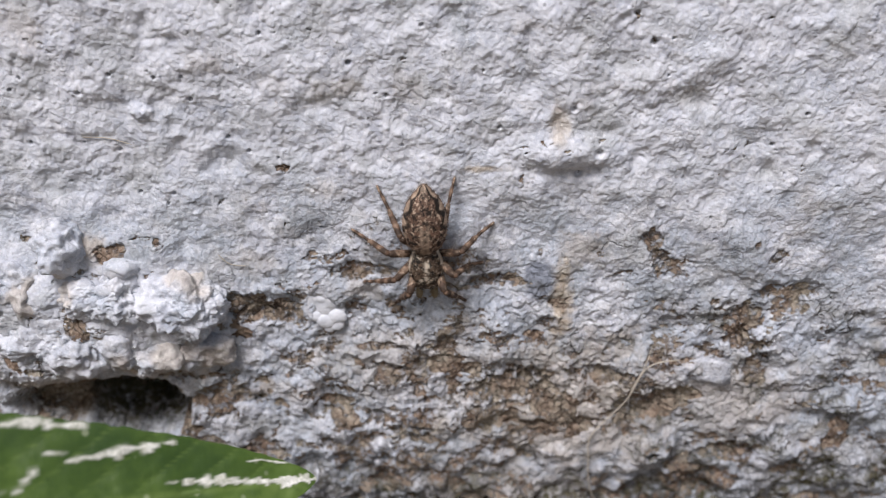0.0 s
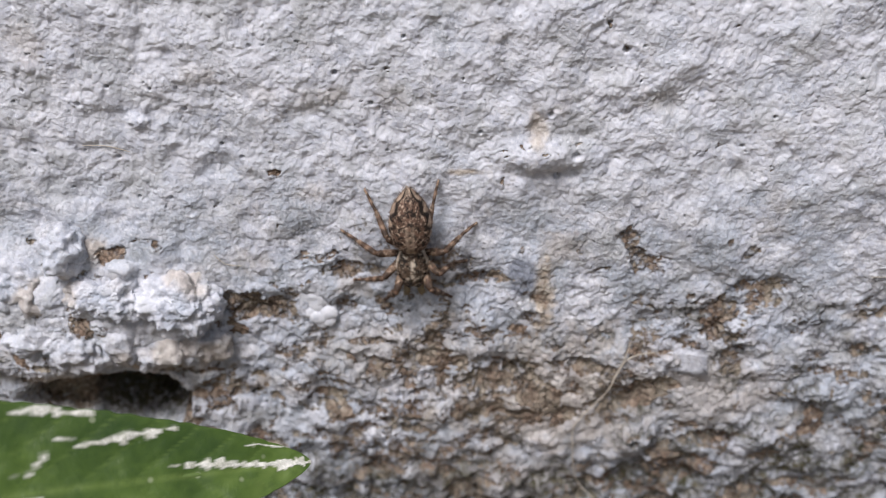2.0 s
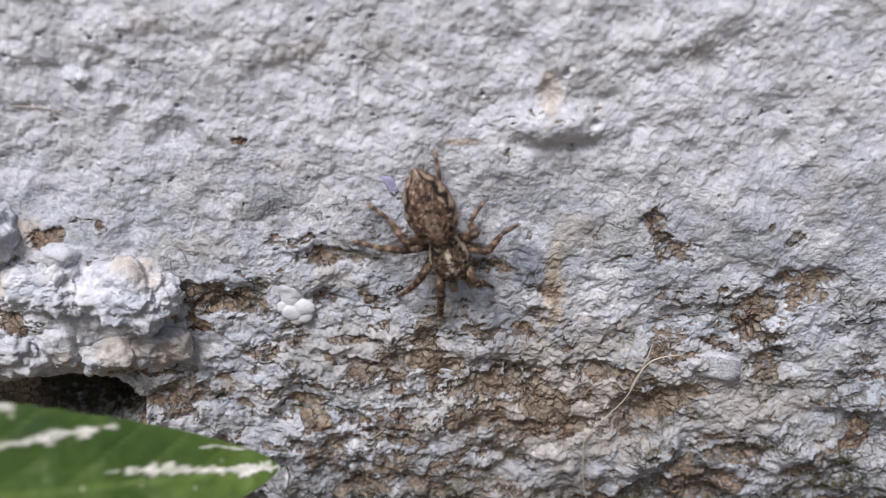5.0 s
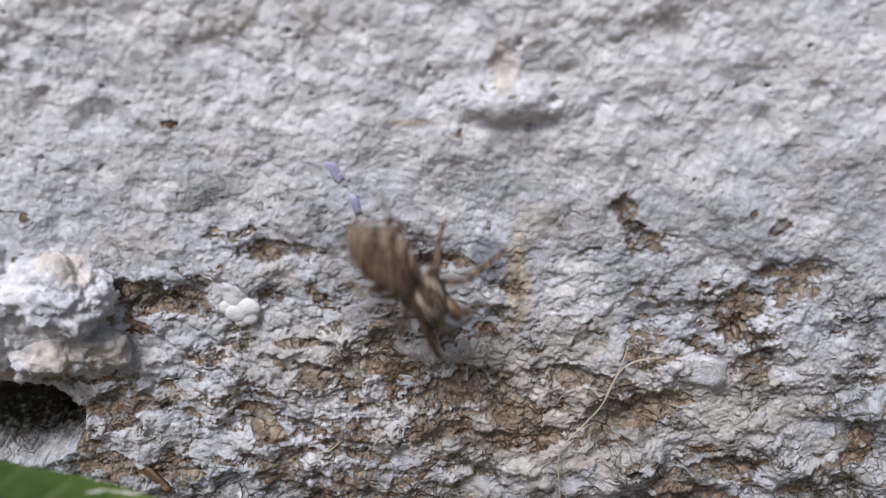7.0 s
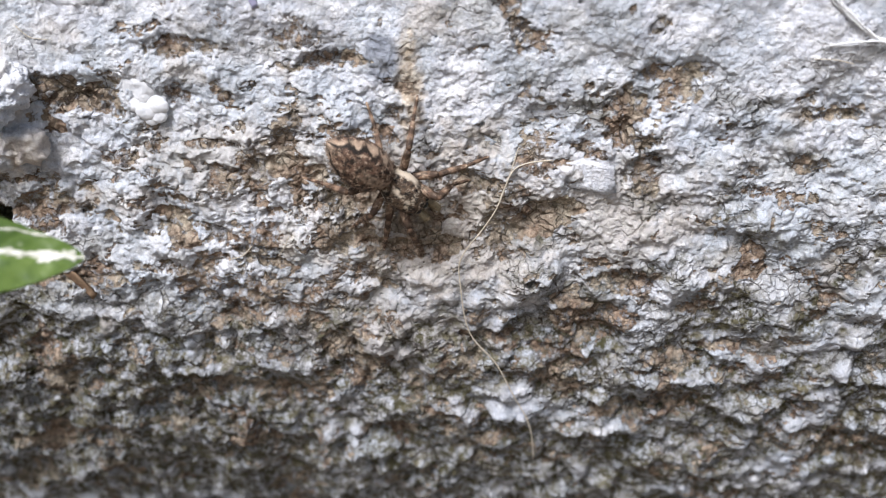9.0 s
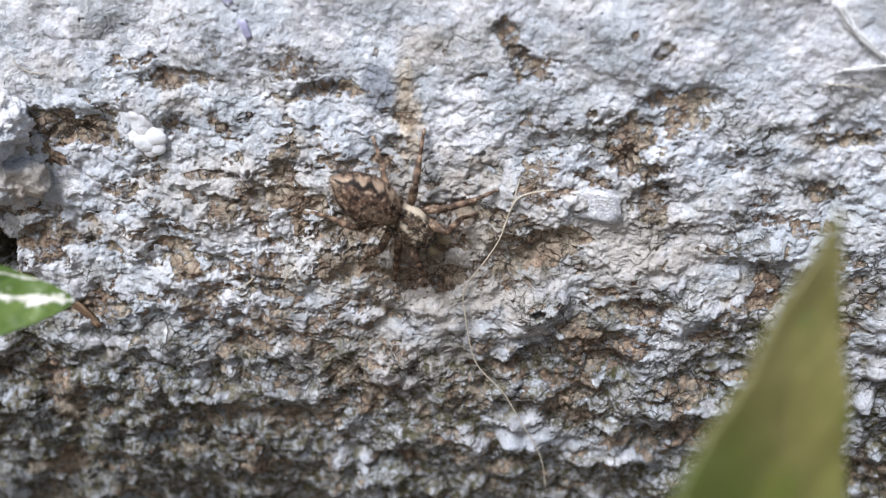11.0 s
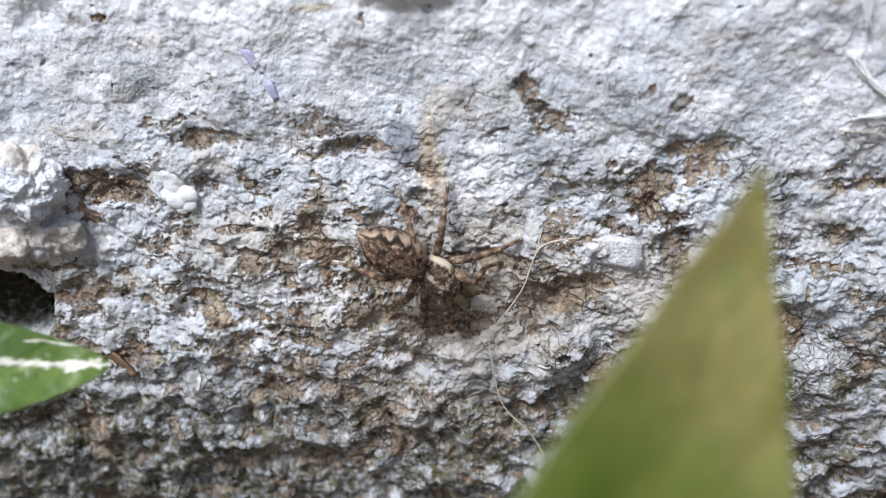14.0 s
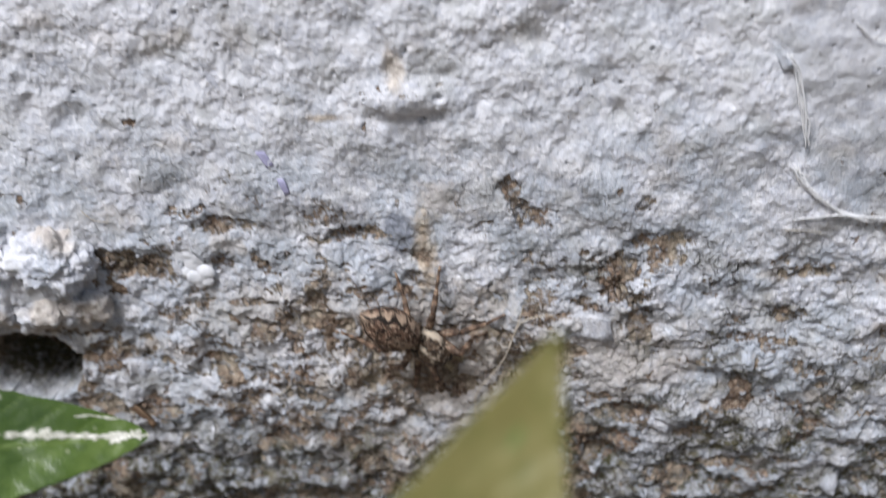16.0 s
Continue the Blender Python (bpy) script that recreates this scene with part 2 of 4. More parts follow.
SCARS_MIDDLE = [
    (-5.3, 464.2, 2.2, 0.7, 0.55), (3.6, 463.2, 1.4, 0.7, 0.5),
    (-3.4, 454.9, 1.3, 1.2, 0.45), (-1.3, 455.4, 1.5, 1.4, 0.45), (-8.8, 455.5, 0.7, 0.45, 0.3), (5.4, 453.5, 3.2, 1.4, 1.1),
    (4.2, 450.6, 2.5, 1.2, 0.6), (6.9, 454.6, 1.1, 0.7, 0.9), (13.2, 454.8, 2.2, 0.9, 0.6), (15.1, 450.8, 1.4, 1.2, 0.5),
    # first two here: shade beside the curling flake, painted as bare earth
    (23.6, 457.9, 1.5, 0.9, 0.7), (24.6, 455.2, 1.2, 1.6, 0.6), (35.2, 455.7, 1.2, 0.7, 0.5), (-14.8, 447.2, 2.5, 1.0, 0.5),
    (-7.1, 446.5, 1.6, 1.5, 0.4), (-1.7, 450.1, 1.7, 1.9, 0.4), (-17.0, 452.8, 2.4, 1.2, 0.35), (36.7, 459.2, 1.4, 0.38, 0.7),
    (-10.0, 448.0, 2.0, 0.45, 0.3), (7.6, 449.6, 2.6, 0.9, 0.5),
]
SCARS_LOW = [
    (-2.8, 449.2, 0.8, 0.5, 0.4), (-3.9, 443.7, 1.8, 0.9, 0.5), (2.6, 440.9, 1.6, 0.7, 0.7), (4.6, 438.0, 1.2, 2.0, 0.6),
    (10.9, 439.6, 0.9, 1.9, 0.5), (-5.3, 436.3, 2.4, 0.8, 0.8), (0.9, 435.7, 1.5, 0.7, 0.7), (12.6, 439.3, 0.9, 1.4, 0.5),
    (14.1, 441.9, 2.2, 0.42, 0.6), (24.1, 446.9, 2.4, 0.9, 0.6), (29.0, 444.9, 1.3, 0.7, 0.5), (20.1, 436.8, 2.2, 1.1, 0.7),
    (23.6, 434.5, 2.2, 1.1, 0.8), (6.9, 431.4, 2.0, 0.9, 0.8), (-5.6, 430.0, 2.7, 1.0, 0.8), (-19.7, 436.8, 2.4, 1.9, 0.7),
    (-23.5, 428.8, 2.8, 1.8, 0.8), (27.5, 440.1, 2.8, 0.8, 0.6), (31.8, 441.1, 2.4, 0.5, 0.5),
]
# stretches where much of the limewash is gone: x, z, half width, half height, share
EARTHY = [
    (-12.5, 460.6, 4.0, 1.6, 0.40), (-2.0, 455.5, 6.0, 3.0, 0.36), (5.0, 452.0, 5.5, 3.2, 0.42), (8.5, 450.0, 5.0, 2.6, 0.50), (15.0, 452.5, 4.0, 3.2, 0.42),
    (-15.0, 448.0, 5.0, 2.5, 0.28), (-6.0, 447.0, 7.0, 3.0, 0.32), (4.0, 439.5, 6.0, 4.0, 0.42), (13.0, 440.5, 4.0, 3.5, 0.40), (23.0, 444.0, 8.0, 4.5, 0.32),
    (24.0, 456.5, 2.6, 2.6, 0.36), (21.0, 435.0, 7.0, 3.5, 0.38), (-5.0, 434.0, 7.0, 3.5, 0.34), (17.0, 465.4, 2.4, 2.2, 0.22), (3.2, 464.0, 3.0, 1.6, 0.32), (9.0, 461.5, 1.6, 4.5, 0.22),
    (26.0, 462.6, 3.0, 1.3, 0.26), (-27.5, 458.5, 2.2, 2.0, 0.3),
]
# pinholes: x, z, radius
PINHOLES = [
    (-3.3, 477.6, 0.19), (-27.5, 474.3, 0.2), (-23.5, 478.0, 0.2), (-21.3, 479.2, 0.16), (-11.3, 481.9, 0.16), (-16.3, 477.4, 0.2),
    (-21.5, 473.8, 0.18), (-25.3, 471.4, 0.14), (-20.6, 470.6, 0.16), (-18.2, 470.6, 0.16), (-14.1, 474.6, 0.16), (-12.7, 473.7, 0.16),
    (12.8, 483.2, 0.22), (14.1, 481.3, 0.32), (9.9, 471.8, 0.34), (24.9, 476.3, 0.16), (23.0, 474.0, 0.17), (13.9, 458.9, 0.22),
    (9.2, 476.8, 0.22), (4.3, 475.4, 0.16), (11.1, 473.6, 0.34), (-23.3, 463.7, 0.3), (-0.9, 482.4, 0.15), (-5.7, 479.9, 0.22), (-18.4, 479.0, 0.16),
]
# swellings: x, z, half width, half height, height
KNOBS = [
    (3.3, 443.3, 0.55, 0.6, 0.8), (-15.3, 431.5, 1.0, 1.2, 1.0), (4.0, 428.9, 1.6, 1.1, 1.1), (-5.6, 431.5, 0.65, 0.8, 0.9),
    (1.3, 430.1, 0.8, 1.0, 0.9), (35.6, 434.9, 1.0, 0.8, 0.8), (22.7, 435.7, 0.8, 0.5, 0.8), (28.0, 447.2, 1.1, 0.9, 0.9),
    (17.5, 447.4, 1.5, 1.4, 0.9), (23.9, 443.0, 0.8, 0.7, 0.7), (-18.1, 439.8, 1.7, 1.0, 0.9), (-7.6, 449.8, 2.4, 0.9, 0.7),
    (31.0, 451.8, 2.2, 0.8, 0.8), (15.8, 439.1, 2.2, 0.5, 0.6), (9.0, 473.5, 2.8, 1.1, 0.8), (-19.8, 476.5, 0.7, 0.5, 0.45),
    (-24.0, 461.5, 7.0, 4.8, 1.0), (-23.4, 462.6, 4.0, 3.0, 0.6), (-25.5, 458.8, 3.4, 2.2, 0.7), (-31.4, 460.0, 4.6, 5.6, 1.2), (-30.0, 456.6, 4.4, 1.6, 1.0), (15.0, 478.6, 2.6, 0.9, 0.25), (20.0, 480.0, 2.8, 1.0, 0.25),
]
# grime and algae, with painted shade: x, z, half width, half height, strength
GRIME_SHADE = [(-21.0, 434.5, 14.0, 9.0, 1.0), (8.0, 427.0, 30.0, 5.0, 0.5), (22.0, 437.0, 9.0, 4.0, 0.3), (30.0, 452.0, 9.0, 3.0, 0.2)]
# warm stains: x, z, half width, half height, strength
STAINS = [
    (-22.2, 456.6, 1.3, 1.0, 0.9), (-30.3, 454.6, 2.2, 0.9, 0.6), (-24.4, 466.6, 0.8, 1.2, 0.7),
    (-29.2, 452.2, 2.4, 2.4, 0.95),
    (3.1, 472.3, 1.1, 0.25, 0.9), (10.5, 451.5, 8.0, 6.0, 0.62), (6.0, 442.0, 7.0, 4.0, 0.5), (23.0, 452.0, 5.0, 4.0, 0.45), (-3.0, 456.5, 6.0, 3.0, 0.4), (10.3, 465.9, 1.5, 1.4, 0.45), (9.3, 461.8, 0.8, 3.2, 1.0), (8.3, 475.5, 0.6, 1.4, 0.7),
    (-5.9, 478.3, 0.9, 0.8, 0.35), (-14.6, 480.0, 1.1, 0.8, 0.3), (-8.0, 470.7, 1.2, 0.7, 0.3), (-26.3, 482.3, 1.1, 1.2, 0.35),
    (-13.6, 465.2, 1.7, 0.8, 0.3), (-22.0, 456.3, 2.4, 1.3, 0.9), (-17.1, 460.9, 0.9, 1.3, 0.6), (-26.0, 466.9, 1.0, 1.2, 0.6),
]


def crumbs(x, z, size, seed, share=0.6):
    """Scattered rounded grains, 0 to 1, one to a cell of that size at most."""
    if ("crumbs", seed) not in LATTICES:
        LATTICES["crumbs", seed] = np.random.RandomState(seed).rand(5, 256, 256)
    jx, jz, big, tall, keep = LATTICES["crumbs", seed]
    keep = keep < share
    x0, z0 = np.floor(x / size).astype(int), np.floor(z / size).astype(int)
    out = np.zeros_like(x)
    for i in (-1, 0, 1):
        for j in (-1, 0, 1):
            a, b = (x0 + i) & 255, (z0 + j) & 255
            dx, dz = x / size - (x0 + i + jx[a, b]), z / size - (z0 + j + jz[a, b])
            c, q = 2 * tall[a, b] - 1, 0.35 * (big[a, b] - 0.5)
            d = (dx + q * dz) ** 2 * (1 + 0.5 * c) + (dz - q * dx) ** 2 * (1 - 0.5 * c)
            rad = 0.30 + 0.42 * big[a, b]
            out = np.maximum(out, keep[a, b] * (0.35 + 0.65 * tall[a, b]) * np.clip(1 - d / rad ** 2, 0, 1) ** 0.8)
    return out


def terrace(v, step, riser=0.35):
    """Stepped layers: nearly flat treads with steep ragged edges."""
    k = np.floor(v / step)
    return 0.25 * v + 0.75 * step * (k + smooth(0.5 - riser / 2, 0.5 + riser / 2, v / step - k))


def wall_fields(x, z):
    """Relief (mm towards the camera), and the amounts of bare earth, warm stain, grey, dirtying with painted shade, and
    whitening.
    """
    wx = x + 0.45 * fbm(x, z, 2.6, 11, 3)
    wz = z + 0.40 * fbm(x, z, 2.6, 21, 3)
    bulge = spot(x, z, -24.5, 460.5, 10.0, 6.0, 0, 0.5, 0.6 * fbm(x, z, 1.9, 91, 5, 0.78))
    low = smooth(472.5, 457.5, z + 2.4 * fbm(x, z, 9.0, 31, 2) + 0.10 * np.maximum(x - 12, 0))
    lower = smooth(453.0, 438.0, z + 2.0 * fbm(x, z, 8.0, 35, 2))
    base = 0.45 * fbm(x, z, 16.0, 41, 2) - 3.4 * np.maximum(450.0 - z, 0) ** 2 / 500.0
    mid = (0.44 + 0.13 * low + 0.35 * lower) * fbm(x + 0.3 * wx, z + 0.3 * wz, 5.4, 51, 3, 0.45) + 0.11 * (1 - low) * fbm(0.87 * wx + 0.5 * wz, 0.87 * wz - 0.5 * wx, 2.4, 56, 3)
    # grains and thin coats on the sound limewash, crumbling layers drawn out sideways below
    coats = fbm(0.9 * wx + 0.4 * wz, 0.9 * wz - 0.4 * wx, 3.0, 63, 5, 0.58)
    layers = fbm(wx * 0.72, wz, 4.2, 73, 6, 0.55)
    up = terrace(0.22 * coats, 0.06, 0.6) + 0.10 * crumbs(wx, wz, 0.95, 66, 0.30) + 0.07 * crumbs(x, z, 0.5, 67, 0.45) + 0.05 * crumbs(x, z + 9, 0.32, 68, 0.5)
    down = terrace(0.82 * layers, 0.17, 0.34) + 0.26 * crumbs(wx, wz, 1.5, 76, 0.5) + 0.14 * crumbs(x + 0.3 * wx, z, 0.7, 77, 0.5) + 0.08 * crumbs(x, z, 0.38, 79, 0.5)
    slabs = fbm(wx * 0.8, wz, 3.0, 97, 3, 0.5)
    fine = up * (1 - low) + down * (low - 0.15 * lower) + 0.75 * lower * slabs
    fine = fine + (0.05 + 0.05 * low) * fbm(x, z, 0.5, 81, 3, 0.7)
    knob = smooth(0.16, 0.5, perlin(wx / 2.3, wz / 1.9, 88))
    fine = fine + (0.45 * lower + 0.15 * low) * knob + (0.55 * lower + 0.12 * low) * crumbs(wx, wz, 2.4, 78, 0.55)
    fine = fine - 0.25 * crumbs(x + 40, z, 1.7, 95, 0.30) ** 2 * (1 - 0.5 * low)      # small pits
    fine = fine * (1 - 0.35 * bulge) + 0.28 * bulge * fbm(x, z, 2.6, 58, 4, 0.6)
    h = base + mid + fine
    wob = 1.25 * fbm(x, z, 1.9, 91, 5, 0.78)
    bare = np.zeros_like(x)
    for cx, cz, rx, rz, depth in SCARS_TOP + SCARS_MIDDLE + SCARS_LOW:
        s = spot(x, z, cx, cz, rx, rz, 0, 0.3, wob)
        h = h - 0.45 * depth * s
        bare = np.maximum(bare, s * (0.42 + 0.32 * np.clip(depth, 0, 1)))
    for cx, cz, rx, rz, height in KNOBS:
        h = h + height * spot(x, z, cx, cz, rx, rz, 0, 0.7, 0.6 * min(1.0, 1.0 / max(rx, rz)) ** 1.5 * wob)
    # shaded hollow under the swelling, a slanting groove beside it
    h = h - 0.26 * spot(x, z, 10.2, 472.1, 1.6, 0.5, 4, 0.6, 0.7 * wob) - 0.25 * spot(x, z, 8.3, 475.6, 0.5, 1.5, -28, 0.6, wob)
    h = h - 0.2 * spot(x, z, 16.8, 477.2, 2.6, 0.8, 12, 0.6, wob)
    # a crack down the bulge
    h = h - 0.5 * spot(x, z, -26.9, 458.4, 0.28, 2.6, 13, 0.6, 0.5 * wob)
    # a ring with a dark eye
    h = h - 0.75 * spot(x, z, 17.4, 447.3, 0.45, 0.35, 0, 0.5, 0.5 * wob)
    # small scabs
    lost = fbm(wx * 0.8, wz * 1.3, 1.9, 101, 5, 0.65) + 0.5 * fbm(x, z, 7.0, 111, 2)
    earthy = spot(x, z, 3.0, 452.5, 16.0, 8.0, 0, 0.6) * 0.16
    scab = smooth(0.34, 0.42, lost + 0.10 * low + 0.06 * lower + earthy - 0.22 * (1 - low))
    h = h - 0.10 * scab
    bare = np.maximum(bare, 0.55 * scab)
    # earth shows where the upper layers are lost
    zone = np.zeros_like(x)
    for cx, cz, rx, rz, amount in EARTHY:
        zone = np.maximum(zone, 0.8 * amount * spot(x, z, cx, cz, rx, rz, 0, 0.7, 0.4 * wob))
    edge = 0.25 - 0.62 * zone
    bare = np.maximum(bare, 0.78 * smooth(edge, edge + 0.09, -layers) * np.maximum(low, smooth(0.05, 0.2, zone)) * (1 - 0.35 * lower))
    pin = np.zeros_like(x)
    for cx, cz, r in PINHOLES:
        pin = np.maximum(pin, spot(x, z, cx, cz, 0.75 * r, 0.7 * r, 0, 0.6))
    stray = smooth(0.54, 0.62, perlin(x / 0.42 + 3.1, z / 0.42, 141) + 0.12 * fbm(x, z, 6.0, 145, 2))
    pin = np.maximum(pin, stray * 0.8)
    h = h - 0.45 * pin
    bare = np.maximum(bare, 0.35 * pin)
    # the deep hole below the lump
    hole = spot(x, z, -23.9, 451.6, 4.3, 3.2, 3, 0.08, 0.12 * wob)
    recess = spot(x, z, -29.4, 452.2, 3.0, 2.1, 0, 0.35, 0.25 * wob)
    h = h - 2.8 * recess * (1 - hole)
    h = h - 10.0 * hole * (0.75 + 0.25 * smooth(449.0, 452.5, z)) * (0.55 + 0.45 * smooth(-28.0, -25.5, x)) + 1.4 * hole * fbm(x, z, 2.0, 121, 3)
    bare = np.maximum(bare, spot(x, z, -23.9, 452.0, 4.45, 2.95, 3, 0.08, 0.12 * wob))
    # soil marks where the hole's inner shade is painted as dark colour
    bare, soil = np.maximum(bare, 0.8 * recess) * (1 - 0.5 * hole), hole
    warm = np.zeros_like(x)
    for cx, cz, rx, rz, s in STAINS:
        warm = np.maximum(warm, s * spot(x, z, cx, cz, rx, rz, 0, 0.6, wob))
    warm = np.maximum(warm, 0.55 * smooth(0.28, 0.55, fbm(x, z, 4.0, 131, 4)) * (0.35 + 0.65 * low))
    grey = 0.95 * spot(x, z, 7.6, 463.4, 1.05, 1.7, 0, 0.3, 0.4 * wob)
    # a smoother, greyer coat beyond the silk on the far side
    rim_x = np.interp(z, (463.0, 464.2, 466.3, 469.3, 473.0, 476.2, 480.0), (48.0, 39.8, 36.5, 35.0, 33.8, 32.6, 32.0))
    coat = smooth(-0.5, 0.6, x - rim_x + 0.25 * wob)
    h = h - coat * (0.55 * fine + 0.12)
    grey = np.maximum(np.maximum(grey, 0.12 * coat), 0.30 * lower)
    # real soiling, plus the light's falloff down the wall painted as darker colour
    dirt_shade = smooth(-0.15, 0.5, fbm(wx * 0.7, wz, 3.4, 151, 5, 0.6)) * (0.03 + 0.26 * smooth(478.0, 464.0, z) + 0.56 * low)
    for cx, cz, rx, rz, s in GRIME_SHADE:
        dirt_shade = dirt_shade + s * spot(x, z, cx, cz, rx, rz, 0, 0.8, 0.5 * wob)
    # soiling and painted shade low down, strongest between the raised grains
    dirt_shade = dirt_shade + lower * (0.62 + 0.75 * smooth(-0.35, 0.30, fbm(wx, wz, 6.0, 161, 4, 0.6))) - 0.80 * lower * smooth(-0.05, 0.50, fine)
    dirt_shade = dirt_shade * (1 - 0.75 * spot(x, z, -4.0, 454.0, 17.0, 8.5, 0, 0.7, 0.5 * wob))
    dirt_shade = np.clip(dirt_shade, 0, 1)
    # none on the bulge; full darkening paints the shade inside the hole
    dirt_shade = np.maximum(dirt_shade * (1 - 0.8 * bulge), 2.0 * soil)
    # white lump, then a whitened upper wall standing in for stronger light there
    white_lit = 0.6 * bulge + smooth(466.0, 474.0, z + 3.0 * fbm(x, z, 6.0, 171, 4, 0.6)) * (0.75 + 0.5 * fbm(x, z, 3.0, 181, 4))
    return h, fine, np.clip(bare, 0, 1), np.clip(warm, 0, 1), np.clip(grey, 0, 1), dirt_shade, np.clip(white_lit, 0, 1)


def spread(lo, hi, step, far_lo, far_hi):
    """Even steps from lo to hi, growing steps out to the far ends."""
    mid = np.arange(lo, hi, step)
    out_hi = hi + step * np.cumsum(1.35 ** np.arange(60))
    out_lo = lo - step * np.cumsum(1.35 ** np.arange(60))
    return np.concatenate([[far_lo], out_lo[out_lo > far_lo][::-1], mid, out_hi[out_hi < far_hi], [far_hi]])


def build_wall():
    xs = spread(-34.0, 50.0, 0.076, -1500.0, 1500.0)
    zs = spread(421.0, 487.0, 0.076, 0.0, 900.0)
    x, z = np.meshgrid(xs, zs)
    strips = [wall_fields(x[i:i + 40], z[i:i + 40]) for i in range(0, len(zs), 40)]
    h, fine, bare, warm, grey, dirt_shade, white_lit = (np.concatenate(f) for f in zip(*strips))
    inside = smooth(-60, -34, x) * smooth(90, 50, x) * smooth(395, 421, z) * smooth(520, 487, z)
    h, fine = h * inside, fine * inside
    n, k = x.size, len(xs)
    sag = 0.15 * np.clip(fine, -0.5, 0.9)      # lips hang a little
    front = np.stack([x.ravel() * MM, WALL - h.ravel() * MM, (z - sag).ravel() * MM], 1)
    i = np.arange(n).reshape(x.shape)
    quads = np.stack([i[:-1, :-1], i[:-1, 1:], i[1:, 1:], i[1:, :-1]], -1).reshape(-1, 4)
    back = np.array([[xx * MM, WALL + 0.25, zz * MM] for xx, zz in ((xs[0], zs[0]), (xs[-1], zs[0]), (xs[-1], zs[-1]), (xs[0], zs[-1]))])
    rim = np.array([[xx * MM, WALL, zz * MM] for xx, zz in ((xs[0], zs[0]), (xs[-1], zs[0]), (xs[-1], zs[-1]), (xs[0], zs[-1]))])
    extra = np.array([[n + 3, n + 2, n + 1, n], [n, n + 1, n + 5, n + 4], [n + 1, n + 2, n + 6, n + 5], [n + 2, n + 3, n + 7, n + 6], [n + 3, n, n + 4, n + 7]])
    verts = np.concatenate([front, back, rim])
    faces = np.concatenate([quads, extra])
    me = bpy.data.meshes.new("wall")
    me.vertices.add(len(verts))
    me.vertices.foreach_set("co", verts.ravel())
    me.loops.add(faces.size)
    me.loops.foreach_set("vertex_index", faces.ravel())
    me.polygons.add(len(faces))
    me.polygons.foreach_set("loop_start", np.arange(0, faces.size, 4))
    for name, field in (("bare", bare), ("warm", warm), ("grey", grey), ("dirt_shade", dirt_shade), ("white_lit", white_lit)):
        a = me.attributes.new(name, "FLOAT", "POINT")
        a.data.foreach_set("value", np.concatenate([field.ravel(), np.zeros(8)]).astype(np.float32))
    me.update(calc_edges=True)
    me.materials.append(M_WALL)
    me.shade_smooth()
    ob = new("wall", me)
    return tagged(ob, "old plaster wall with crumbling grey-white limewash", "wall", kind="structure"), (xs, zs, h)


wall, RELIEF = build_wall()


def surface(x, z):
    """The relief at one place, in mm towards the camera."""
    xs, zs, h = RELIEF
    i = min(max(int(np.searchsorted(xs, x)) - 1, 0), len(xs) - 2)
    j = min(max(int(np.searchsorted(zs, z)) - 1, 0), len(zs) - 2)
    u, v = (x - xs[i]) / (xs[i + 1] - xs[i]), (z - zs[j]) / (zs[j + 1] - zs[j])
    return float((h[j, i] * (1 - u) + h[j, i + 1] * u) * (1 - v) + (h[j + 1, i] * (1 - u) + h[j + 1, i + 1] * u) * v)


def build_ground():
    bm = bmesh.new()
    bmesh.ops.create_grid(bm, x_segments=40, y_segments=40, size=400.0)
    for v in bm.verts:
        v.co.z = 0.0
    return tagged(mesh_object("ground", bm, M_SOIL), "bare brown soil in front of the wall", "ground", kind="structure")


build_ground()


# ---- lumps, blisters, flakes, fibres on the wall ----
def blob(bm, centre, radii, seed, rough, detail=5):
    """A displaced ball of plaster, centre (x, out, z) and radii in mm."""
    geo = bmesh.ops.create_icosphere(bm, subdivisions=detail, radius=1.0)
    for v in geo["verts"]:
        n = v.co.copy()
        p = Vector((n.x * radii[0], n.y * radii[1], n.z * radii[2]))
        q = p + Vector((seed * 7.1, seed * 3.3, 0))
        d = rough * (noise.noise(q * 0.45) * 0.9 + noise.noise(q * 1.0) * 0.42 + noise.noise(q * 2.1) * 0.26 + abs(noise.noise(q * 4.3)) * 0.20 + noise.noise(q * 9.0) * 0.07)
        p += n * d
        v.co = Vector(((centre[0] + p.x) * MM, WALL + (-centre[1] + p.y) * MM, (centre[2] + p.z) * MM))


